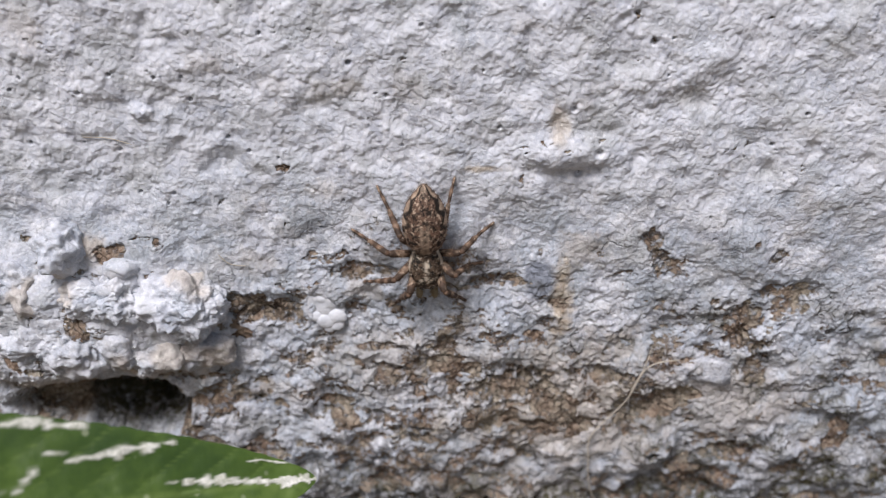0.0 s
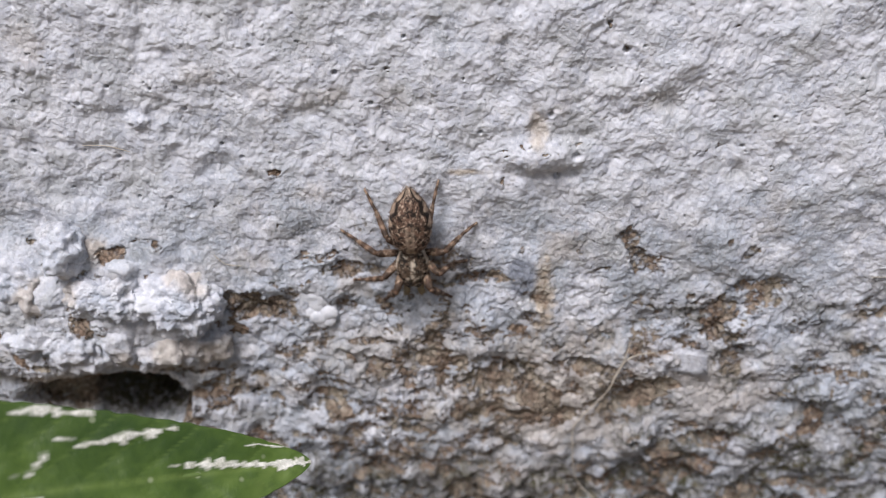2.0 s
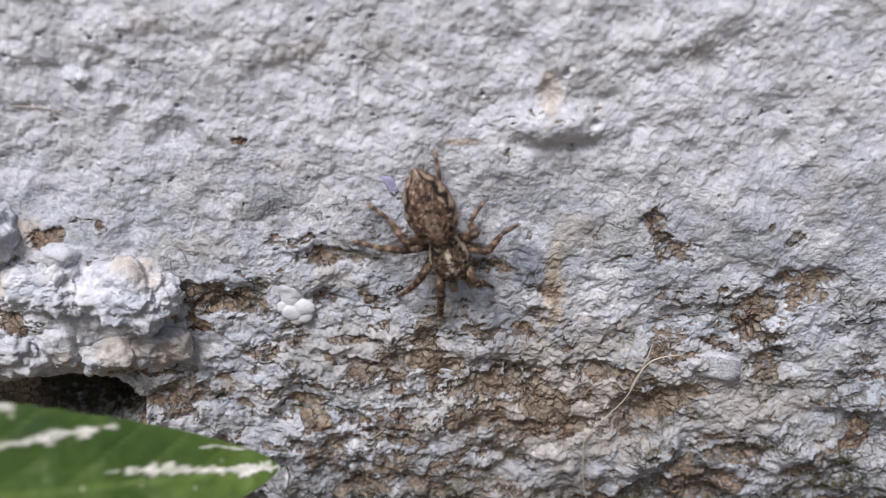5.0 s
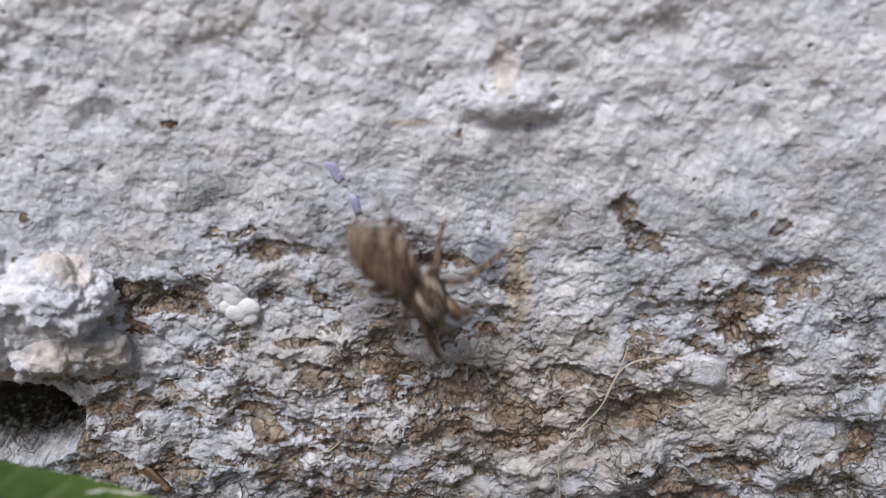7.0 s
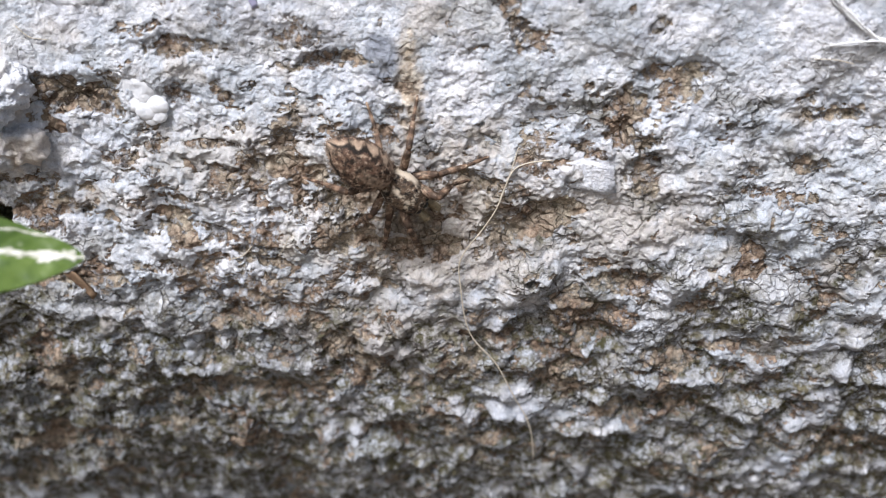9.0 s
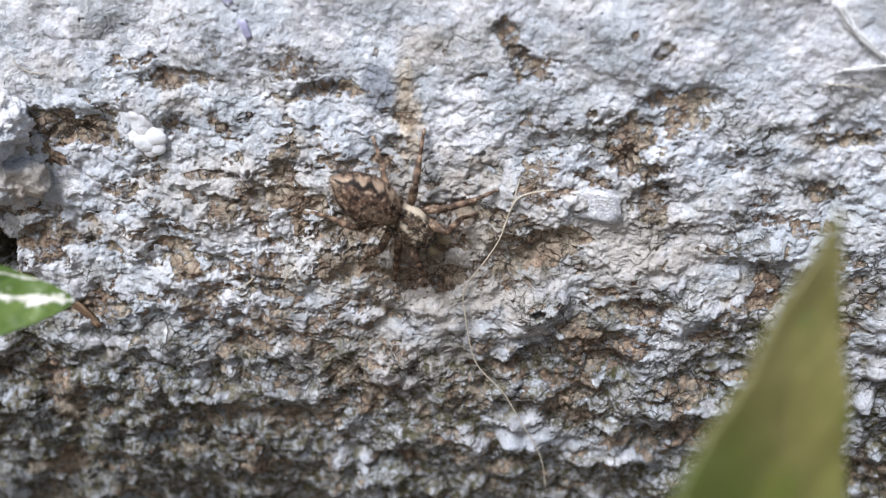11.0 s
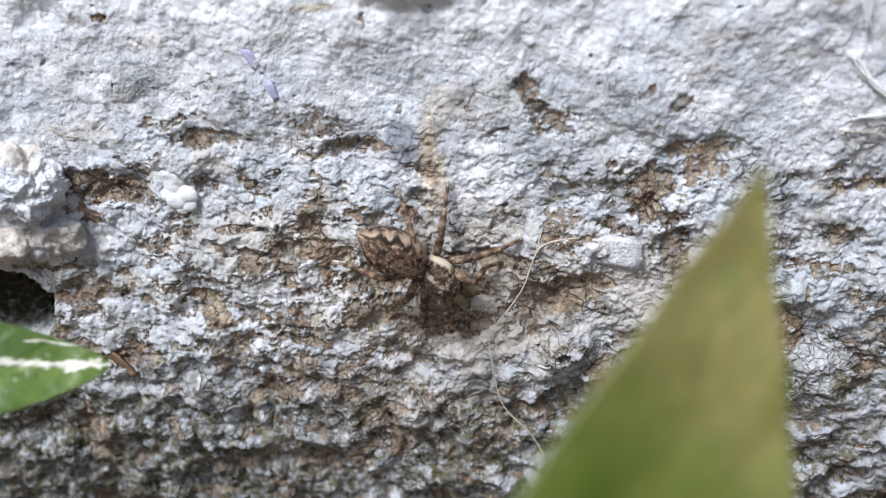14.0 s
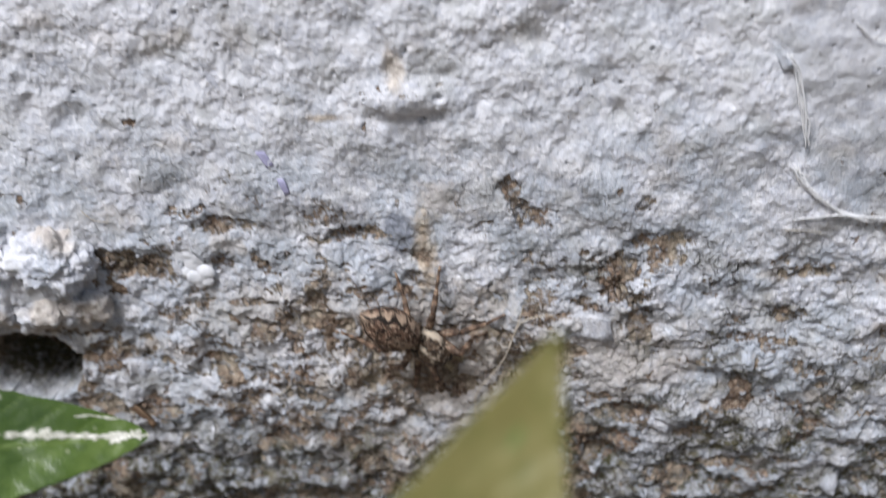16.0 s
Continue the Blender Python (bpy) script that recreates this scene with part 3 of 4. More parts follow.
def plaster_lump():
    bm = bmesh.new()
    for k, (c, r, a, d) in enumerate((
            ((-18.5, 1.3, 461.9), (3.2, 1.7, 2.3), 0.9, 6), ((-26.8, 1.2, 466.9), (1.7, 1.4, 2.2), 0.8, 5), ((-23.9, 1.2, 462.9), (3.0, 1.5, 2.0), 1.0, 6),
            ((-28.6, 0.9, 458.7), (4.6, 1.9, 2.5), 1.0, 6), ((-24.4, 0.8, 458.2), (2.4, 1.5, 2.2), 0.8, 5), ((-22.6, 0.9, 465.2), (1.3, 0.9, 0.9), 0.5, 4),
            ((-30.6, 0.8, 463.2), (2.6, 1.3, 2.6), 0.9, 5), ((-21.4, 0.9, 457.0), (2.3, 1.2, 1.4), 0.8, 5), ((-17.8, 0.5, 457.6), (2.0, 1.0, 1.3), 0.8, 5))):
        blob(bm, c, r, k + 1, 1.35 * a, d)
    # smaller scabs all over it
    rnd = random.Random(12)
    for k in range(22):
        cx, out, cz, rx, rz = rnd.choice(((-18.5, 2.5, 461.9, 2.6, 1.8), (-26.8, 2.1, 466.9, 1.3, 1.8), (-23.9, 2.2, 462.9, 2.6, 1.6), (-28.6, 2.2, 458.7, 3.6, 1.8), (-24.4, 1.8, 458.4, 2.0, 1.6)))
        r, u, v = rnd.uniform(0.4, 0.95), rnd.uniform(-1, 1), rnd.uniform(-1, 1)
        blob(bm, (cx + u * rx, out - 0.9 * (u * u + v * v) - 0.3, cz + v * rz), (1.3 * r, 0.6 * r, r), 40 + k, 0.6 * r, 4)
    white_lit, warm = bm.verts.layers.float.new("white_lit"), bm.verts.layers.float.new("warm")
    for v in bm.verts:
        n = noise.noise(v.co * 300.0) + 0.5 * noise.noise(v.co * 900.0)
        v[white_lit] = min(1.0, max(0.0, 0.45 + n))
        low_side = float(smooth(459.6, 457.6, v.co.z / MM)) * float(smooth(-25.0, -23.0, v.co.x / MM))
        v[warm] = 0.6 * float(smooth(0.15, 0.5, noise.noise(v.co * 260.0 + Vector((3, 1, 7))) + 0.4 * n + 0.6 * low_side))
    return part("plaster_lump", bm, M_WALL, wall, "bulging white plaster lump over a hole")


plaster_lump()


def paint_blister():
    """A run of thick white paint that ends in a cluster of small bubbles."""
    holder = tagged(new("paint_blister"), "cluster of small white paint blisters stuck to the wall", "paint")
    base = sorted(surface(-8.3 + dx, 460.9 + dz) for dx in (-0.7, 0, 0.7) for dz in (-1, 0, 1))[5]
    bm = bmesh.new()
    blob(bm, (-8.5, base - 0.22, 461.6), (1.25, 0.34, 1.9), 31, 0.26, 5)
    part("paint_run", bm, M_BLISTER, holder)
    for x, z, r, o in ((-8.3, 460.9, 0.50, 0.0), (-7.5, 460.3, 0.62, 0.08), (-8.2, 459.9, 0.68, 0.1), (-7.6, 459.6, 0.52, 0.02), (-8.9, 460.2, 0.45, -0.02), (-8.0, 459.3, 0.42, 0.0), (-7.2, 460.8, 0.40, 0.0)):
        bm = bmesh.new()
        blob(bm, (x, base + o - 0.12, z), (r * 1.15, r * 0.38, r * 1.0), x, 0.2, 4)
        part("bubble", bm, M_BLISTER, holder)
    return holder


paint_blister()


def flake(name, corners, thick, lift, tilt, material, label, parent=None):
    """A thin curling plate: corners (x, z) in mm, raised by lift at its free end."""
    bm = bmesh.new()
    cx = sum(c[0] for c in corners) / len(corners)
    cz = sum(c[1] for c in corners) / len(corners)
    base = max(surface(x, z) for x, z in corners + [(cx, cz)])
    rings = []
    for f in (1.0, 0.66, 0.33):
        ring = []
        for k, (x, z) in enumerate(corners):
            x1, z1 = corners[(k + 1) % len(corners)]
            for g in (0.0, 0.33, 0.66):
                px, pz = x + (x1 - x) * g, z + (z1 - z) * g
                w = 0.10 * noise.noise(Vector((px * 2.1, pz * 2.1, 0.5)))
                px, pz = cx + (px - cx) * (f + w * f), cz + (pz - cz) * (f + w * f)
                out = base + lift + tilt * (px - cx) + 0.10 * noise.noise(Vector((px, pz, 3.0)))
                ring.append(bm.verts.new((px * MM, WALL - out * MM, pz * MM)))
        rings.append(ring)
    n = len(rings[0])
    for a, b in zip(rings, rings[1:]):
        for k in range(n):
            bm.faces.new((a[k], a[(k + 1) % n], b[(k + 1) % n], b[k]))
    bm.faces.new(rings[-1])
    bmesh.ops.recalc_face_normals(bm, faces=bm.faces)
    ext = bmesh.ops.extrude_face_region(bm, geom=list(bm.faces))
    for v in ext["geom"]:
        if isinstance(v, bmesh.types.BMVert):
            v.co.y += thick * MM
    bmesh.ops.recalc_face_normals(bm, faces=bm.faces)
    ob = mesh_object(name, bm, material, parent, label)
    return ob


M_PURPLE = plain("faded_violet_fleck", (0.33, 0.32, 0.48), (0.46, 0.45, 0.62), 0.5, 0.8, 0.03)
M_BARK = plain("dry_brown_bark", (0.10, 0.06, 0.035), (0.28, 0.19, 0.12), 0.8, 0.9, 0.06)
flake("paint_flake", [(19.3, 454.6), (22.2, 454.0), (22.75, 454.3), (22.6, 456.2), (20.5, 456.5), (18.5, 456.2)], 0.09, -0.05, 0.10, M_WALL, "curling flake of old limewash", wall)
flake("paint_flake", [(12.9, 457.7), (14.4, 457.2), (14.9, 457.6), (13.6, 458.4)], 0.07, -0.3, 0.06, M_WALL, "", wall)
flake("paint_flake", [(14.1, 439.5), (17.8, 439.6), (17.6, 438.7), (14.6, 438.5)], 0.08, -0.38, 0.05, M_WALL, "", wall)
flake("paint_flake", [(1.4, 454.9), (3.4, 454.6), (3.2, 453.9), (1.6, 454.0)], 0.07, -0.55, 0.06, M_WALL, "", wall)
flake("paint_flake", [(31.9, 476.6), (32.6, 476.3), (33.6, 474.9), (33.0, 474.5)], 0.1, 0.0, 0.3, M_WALL, "", wall)
flake("paint_flake", [(37.6, 457.2), (39.0, 457.6), (40.4, 457.3), (38.4, 456.7)], 0.08, -0.1, 0.05, M_WALL, "", wall)
tagged(flake("violet_fleck", [(-0.7, 467.9), (-0.2, 467.9), (0.1, 466.8), (-0.3, 466.6)], 0.1, 0.05, 0.0, M_PURPLE, ""), "small faded violet fleck stuck to the limewash", "fleck")
tagged(flake("violet_fleck", [(-2.0, 470.0), (-1.3, 470.0), (-0.8, 468.9), (-1.3, 468.7)], 0.06, 0.0, 0.0, M_PURPLE, ""), "small faded violet fleck stuck to the limewash", "fleck")
tagged(flake("bark_chip", [(-16.6, 447.5), (-16.0, 447.6), (-14.5, 445.6), (-14.9, 445.2)], 0.3, 0.1, 0.0, M_BARK, ""), "small brown chip of bark caught on the wall", "bark chip")


def tube(bm, points, radius, sides=6):
    """A swept tube through points (metres), tapered at both ends."""
    pts = [Vector(p) for p in points]
    rings = []
    for i, p in enumerate(pts):
        d = (pts[min(i + 1, len(pts) - 1)] - pts[max(i - 1, 0)]).normalized()
        a = d.cross(Vector((0.3, 1, 0.2))).normalized()
        b = d.cross(a)
        r = radius * (0.35 if i in (0, len(pts) - 1) else 1.0)
        rings.append([bm.verts.new(p + (a * math.cos(k * 2 * math.pi / sides) + b * math.sin(k * 2 * math.pi / sides)) * r) for k in range(sides)])
    for u, v in zip(rings, rings[1:]):
        for k in range(sides):
            bm.faces.new((u[k], u[(k + 1) % sides], v[(k + 1) % sides], v[k]))
    bm.faces.new(rings[0][::-1])
    bm.faces.new(rings[-1])


def curve_through(points, n):
    """A smooth curve (Catmull-Rom) through points, n samples a span."""
    p = [Vector(q) for q in points]
    p = [p[0] * 2 - p[1]] + p + [p[-1] * 2 - p[-2]]
    out = []
    for i in range(1, len(p) - 2):
        for k in range(n):
            t = k / n
            out.append(0.5 * (2 * p[i] + (p[i + 1] - p[i - 1]) * t + (2 * p[i - 1] - 5 * p[i] + 4 * p[i + 1] - p[i + 2]) * t * t + (3 * p[i] - p[i - 1] - 3 * p[i + 1] + p[i + 2]) * t ** 3))
    return out + [p[-2]]


def on_wall(points, lift, n=6):
    """A curve over the relief through (x, z) in mm, resting on its highest parts."""
    c = curve_through([(x, z, 0) for x, z in points], n)
    hs = [surface(q.x, q.y) for q in c]
    out = []
    for i, q in enumerate(c):
        h = max(hs[max(0, i - 4):i + 5])
        out.append(h)
    sm = [sum(out[max(0, i - 3):i + 4]) / len(out[max(0, i - 3):i + 4]) for i in range(len(out))]
    return [Vector((q.x * MM, WALL - (h + lift) * MM, q.y * MM)) for q, h in zip(c, sm)]


def pale_fibre():
    bm = bmesh.new()
    tube(bm, on_wall([(18.6, 456.7), (16.7, 456.5), (15.8, 455.8), (14.9, 453.3), (13.8, 451.3), (12.4, 449.1), (12.3, 447.0), (12.9, 442.7), (14.9, 439.7),
                      (16.2, 436.6), (17.5, 433.3), (17.9, 429.2)], 0.36), 0.050 * MM)
    tube(bm, on_wall([(16.3, 457.6), (16.0, 456.6), (15.7, 455.6), (15.0, 453.6)], 0.22), 0.04 * MM)
    return tagged(mesh_object("plant_fibre", bm, M_HAIR), "long pale dry plant fibre hanging down the wall", "fibre")


pale_fibre()


def lint():
    """Short stray fibres caught on the rough plaster."""
    for pts in (((-15.7, 465.8), (-14.9, 465.0), (-13.7, 464.8)), ((-4.1, 448.7), (-3.2, 449.0), (-2.3, 449.9)), ((-23.9, 474.8), (-22.2, 474.7), (-20.6, 474.2)),
                ((-0.6, 449.0), (0.0, 449.9), (0.4, 450.8)), ((34.2, 463.3), (35.6, 463.2), (36.8, 462.9))):
        bm = bmesh.new()
        tube(bm, on_wall(pts, 0.06, 8), 0.035 * MM, 5)
        tagged(mesh_object("lint_fibre", bm, M_HAIR), "short pale fibre caught on the plaster", "fibre", group="stray fibres")


lint()


def silk():
    """Strands of old web along the edge of a coat of paint."""
    rnd = random.Random(5)
    holder = tagged(new("web_silk"), "white strands of old spider silk on the wall", "web")
    lines = [[(33.2, 475.6), (33.9, 474.4), (34.3, 472.6), (34.8, 470.9), (35.1, 469.3)], [(34.4, 468.0), (35.0, 466.9), (35.9, 466.0), (37.0, 465.0), (38.3, 464.3), (40.8, 463.8), (43.0, 463.4)],
             [(34.6, 464.3), (36.3, 464.2), (38.0, 464.3), (40.0, 463.6)], [(36.8, 477.6), (38.0, 476.6), (39.4, 476.2)]]
    for k, line in enumerate(lines):
        for s in range(12 if k < 2 else 3):
            pts = [(x + rnd.uniform(-0.2, 0.2), z + rnd.uniform(-0.2, 0.2)) for x, z in line]
            bm = bmesh.new()
            tube(bm, on_wall(pts, rnd.uniform(0.02, 0.25), 4), rnd.uniform(0.02, 0.06) * MM, 5)
            part("strand", bm, M_SILK, holder)
    return holder


silk()

# ---- leaves ----
def leaf_blade(bm, length, width, fold, curl, seed, streaks=()):
    """A blade from its tip at the origin back along -y, upper side +z; vein and streak amounts as layers. Millimetres."""
    lv, lb = bm.verts.layers.float.new("vein"), bm.verts.layers.float.new("brown")
    ls = bm.verts.layers.float.new("streak")
    n, k = 120, 25
    rows = []
    for i in range(n + 1):
        s = (i / n) ** 1.4 * length
        w = width(s)
        row = []
        for j in range(-k, k + 1):
            f = j / k
            edge = 1 + (0.012 * math.sin(s * 5.3 + seed) + 0.03 * noise.noise(Vector((s * 1.1, seed, f)))) * abs(f) ** 6
            x = f * w * edge
            z = fold * abs(f) ** 1.3 * w - curl * s * s + 0.22 * noise.noise(Vector((x * 0.45, s * 0.45, seed))) + 0.05 * noise.noise(Vector((x * 1.6, s * 1.6, seed)))
            side = abs((s * 0.9 + abs(x) * 1.3) % 3.0 - 1.5)
            z += 0.06 * smooth(0.0, 0.5, side) * min(1, w)
            v = bm.verts.new((x * MM, -s * MM, z * MM))
            v[lv] = max(1 - smooth(0.0, 0.35, abs(x)), 0.7 * (1 - smooth(0.0, 0.16, side)) * min(1.0, abs(x)))
            v[lb] = 1 - float(smooth(4.0, 15.0, s))
            st = 0.0
            for s0, x0, s1, x1, hw in streaks:
                t = min(1, max(0, (s - s0) / (s1 - s0)))
                if s0 - 0.8 <= s <= s1 + 0.8:
                    hw = hw * (1.05 - 0.6 * abs(2 * t - 1) ** 3) * (0.8 + 0.3 * math.sin(s * 14.0 + x0))
                    d = abs(x - (x0 + (x1 - x0) * t)) / hw + 0.55 * noise.noise(Vector((x0, s * 2.8, seed + 2.0))) + 0.9 * noise.noise(Vector((x * 1.7, s * 1.7, seed))) + 0.7 * abs(noise.noise(Vector((x * 3.5, s * 3.5, seed))))
                    st = max(st, 1 - smooth(0.75, 1.05, d))
            v[ls] = st
            v.co.z += 0.07 * st * MM * (1 + noise.noise(Vector((x * 5, s * 5, 2.0))))
            row.append(v)
        rows.append(row)
    for a, b in zip(rows, rows[1:]):
        for j in range(2 * k):
            bm.faces.new((a[j], b[j], b[j + 1], a[j + 1]))
    bmesh.ops.recalc_face_normals(bm, faces=bm.faces)
    if sum(f.normal.z for f in bm.faces) < 0:
        bmesh.ops.reverse_faces(bm, faces=bm.faces)
    ext = bmesh.ops.extrude_face_region(bm, geom=list(bm.faces))
    for v in ext["geom"]:
        if isinstance(v, bmesh.types.BMVert):
            v.co.z -= 0.16 * MM
    bmesh.ops.recalc_face_normals(bm, faces=bm.faces)


def frame_of(tip, ahead, up):
    """A pose at tip (mm) whose +y is ahead and whose +z leans to up."""
    y = Vector(ahead).normalized()
    x = y.cross(Vector(up)).normalized()
    z = x.cross(y)
    m = Matrix((x, y, z)).transposed().to_4x4()
    m.translation = Vector(tip) * MM
    return m


def leaf(name, label, material, vein_material, length, width, fold, curl, seed, streaks, at):
    holder = tagged(new(name), label, "leaf")
    bm = bmesh.new()
    leaf_blade(bm, length, width, fold, curl, seed, streaks)
    part("blade", bm, material, holder)
    bm = bmesh.new()
    tube(bm, [(0, -s * MM, (-curl * s * s - 0.22) * MM) for s in np.linspace(1.5, length, 24)], 0.22 * MM)
    part("midrib", bm, vein_material, holder)
    # the stalk goes down to the soil
    inv = at.inverted()
    end = at @ Vector((0, -length * MM, (-curl * length * length - 0.2) * MM))
    back = (at.to_3x3() @ Vector((0, -1, 0))).normalized()
    pts = [end, end + back * 0.012, end + back * 0.022 + Vector((0, 0, -0.02)), Vector((end.x + back.x * 0.03, end.y + back.y * 0.03, 0.25)), Vector((end.x + back.x * 0.03, end.y + back.y * 0.03, -0.02))]
    bm = bmesh.new()
    tube(bm, [inv @ p for p in curve_through(pts, 8)], 0.8 * MM, 8)
    part("stalk", bm, vein_material, holder)
    return holder


M_STALK = plain("green_stalk", (0.07, 0.12, 0.03), (0.16, 0.22, 0.06), 4.0, 0.5, 0.05)
LN, LU, LV = Vector((0.455, -0.542, 0.707)), Vector((0.891, 0.276, -0.361)), Vector((0.0, 0.794, 0.608))
LEFT_AHEAD = LU * math.cos(radians(10)) + LV * math.sin(radians(10))


def left_at(x, y, z):
    return frame_of((x, y, z), LEFT_AHEAD, LN)


left_leaf = leaf("green_leaf", "glossy green leaf with silvery white streaks near the wall", M_LEAF, M_STALK, 46.0,
                 lambda s: 0.82 * max(s, 0.02) ** 0.66 * math.sqrt(max(0.0, 1 - (s / 48) ** 3)) + 0.02, 0.10, 0.0, 3.0,
                 [(0.1, 0.05, 2.7, -0.1, 0.42), (3.3, -0.2, 8.4, -0.7, 0.32), (9.6, -3.0, 14.2, -2.5, 0.36), (14.5, -4.4, 17.5, -4.8, 0.36), (15.8, -3.0, 17.5, -1.0, 0.28), (2.0, -1.2, 3.5, -1.5, 0.12), (17.6, 0.4, 18.6, 0.6, 0.3)], left_at(-7.6, 46.0, 457.5))

CAM_RIGHT = pose(0, 0, 0, 61.0, 5.0, 6.5).to_3x3()


def right_at(x, y, z, roll=17.0, turn=0.0):
    roll += 3.0
    up, side, out = CAM_RIGHT @ Vector((0, 1, 0)), CAM_RIGHT @ Vector((1, 0, 0)), CAM_RIGHT @ Vector((0, 0, 1))
    ahead = up * math.cos(radians(roll)) + side * math.sin(radians(roll))
    return frame_of((x, y, z), ahead, out) @ pose(0, 0, 0, 0, turn, 0)


right_leaf = leaf("olive_leaf", "pointed yellowish green leaf held close before the wall", M_LEAF2, M_STALK, 42.6,
                  lambda s: (0.43 * s if s < 9.84 else 4.23 + 0.32 * (s - 9.84) - 0.0063 * (s - 9.84) ** 2) * math.sqrt(max(0.0, 1 - (s / 44.3) ** 6)) + 0.02, 0.12, 0.0, 7.0, [], right_at(26.0, 36.0, 470.0))


# ---- the spider ----
def spider_material(name, brown_a, brown_b, dark, pale, cut=0.52):
    m = Mat(name, rough=0.7, spec=0.35)
    col = m.ramp(m.noise(0.55, 5, 0.7), [(0.3, brown_a), (0.7, brown_b)])
    col = m.mix(m.grey(m.noise(0.30, 4, 0.7), cut, cut + 0.12), col, pale)
    col = m.mix(m.math("MULTIPLY", m.grey(m.noise(0.33, 4, 0.7, m.scaled(1, 0.8, 1)), 0.49, 0.58), 0.95), col, dark)
    col = m.mix(m.attr("dark"), col, dark)
    col = m.mix(m.attr("pale"), col, pale)
    m.color(col)
    return m.bump(m.noise(0.14, 4), 0.04, 0.8).m


M_ABDOMEN = spider_material("abdomen_hair", (0.078, 0.045, 0.030), (0.20, 0.118, 0.078), (0.014, 0.009, 0.006), (0.52, 0.39, 0.28), 0.51)
M_CARAPACE = spider_material("carapace_hair", (0.040, 0.025, 0.016), (0.19, 0.125, 0.080), (0.010, 0.008, 0.006), (0.62, 0.53, 0.41), 0.53)
M_LEG = spider_material("leg_hair", (0.110, 0.064, 0.040), (0.26, 0.162, 0.105), (0.042, 0.025, 0.016), (0.46, 0.35, 0.25))
M_PALP = plain("palp_hair", (0.20, 0.15, 0.09), (0.40, 0.33, 0.21), 0.3, 0.8, 0.03)
M_EYE = plain("black_eye", (0.004, 0.004, 0.004), (0.008, 0.008, 0.008), 1.0, 0.08, 0.0, 0.6)


def fuzz(bm, count, length, thick, seed, lean=Vector((0, -0.6, 0))):
    """Short hairs on a part, leaning back; they take the colour amounts of the skin below."""
    rnd = random.Random(seed)
    layers = list(bm.verts.layers.float.values())
    faces = list(bm.faces)
    for _ in range(count):
        f = rnd.choice(faces)
        c, n = f.calc_center_median(), f.normal
        t = n.cross(Vector((rnd.uniform(-1, 1), rnd.uniform(-1, 1), rnd.uniform(-1, 1)))).normalized()
        b = n.cross(t)
        L = length * rnd.uniform(0.5, 1.3)
        top = c + (n + lean + Vector((rnd.uniform(-0.4, 0.4), rnd.uniform(-0.4, 0.4), rnd.uniform(-0.4, 0.4)))).normalized() * L
        vs = [bm.verts.new(c + t * thick), bm.verts.new(c - t * 0.5 * thick + b * 0.87 * thick), bm.verts.new(c - t * 0.5 * thick - b * 0.87 * thick), bm.verts.new(top)]
        for v in vs:
            for l in layers:
                v[l] = f.verts[0][l]
        for q in ((0, 1, 3), (1, 2, 3), (2, 0, 3)):
            bm.faces.new([vs[k] for k in q])


def body_part(y_of, w_of, h_of, mid, pattern, seed, hairs, flat=1.0):
    """A rounded body: s runs 0 to 1 along it, w and h are its half width and half height there (mm)."""
    bm = bmesh.new()
    ld, lp = bm.verts.layers.float.new("dark"), bm.verts.layers.float.new("pale")
    n, k = 72, 56
    rings = []
    for i in range(n + 1):
        s = 0.004 + 0.992 * i / n
        ring = []
        for j in range(k):
            a = 2 * math.pi * j / k
            ca, sa = math.cos(a), math.sin(a)
            e = 0.85
            x = w_of(s) * math.copysign(abs(ca) ** e, ca)
            z = mid(s) + h_of(s) * math.copysign(abs(sa) ** e, sa)
            y = y_of(s)
            g = 1 + 0.02 * noise.noise(Vector((x * 2, y * 2, z * 2 + seed)))
            v = bm.verts.new((x * g * MM, y * MM, z * g * MM))
            v[ld], v[lp] = pattern(x / max(w_of(s), 0.05), x, y, z, s)
            ring.append(v)
        rings.append(ring)
    for u, v in zip(rings, rings[1:]):
        for j in range(k):
            bm.faces.new((u[j], u[(j + 1) % k], v[(j + 1) % k], v[j]))
    bm.faces.new(rings[0])
    bm.faces.new(rings[-1])
    bmesh.ops.recalc_face_normals(bm, faces=bm.faces)
    fuzz(bm, hairs, 0.26 * MM, 0.013 * MM, seed)
    return bm


def abdomen_pattern(u, x, y, z, s):
    u = abs(u)
    n = noise.noise(Vector((x * 2.2, y * 2.2, 4.0))) + 0.5 * noise.noise(Vector((x * 5, y * 5, 1.0)))
    border = 0.82 + 0.09 * math.sin(s * 2 * math.pi * 5.2 + 1.5 * n) - 0.25 * max(0, s - 0.8) + 0.07 * n
    dark = (1 - float(smooth(0.06, 0.14, abs(u - border) + 0.09 * n))) * float(smooth(0.25, 0.6, s + 0.3 * n))
    pale = 0.85 * float(smooth(0.06, 0.12, u - border)) * (0.75 + 0.5 * n) * float(smooth(1.25, 1.65, z)) + 0.4 * float(smooth(0.90, 0.97, s)) * (1 - dark)
    pale = max(pale, 0.55 * (1 - float(smooth(0.10, 0.2, abs(abs(x) - 0.16) + 0.1 * n))) * float(smooth(0.62, 0.45, s)))
    chevron = abs(((s * 6.0 + abs(x) * 0.7) % 1.0) - 0.5)
    dark = max(dark, 0.75 * (1 - float(smooth(0.06, 0.16, chevron + 0.15 * n))) * (1 - float(smooth(0.35, 0.6, u))) * float(smooth(0.2, 0.5, s)))
    return dark, pale * (1 - dark)


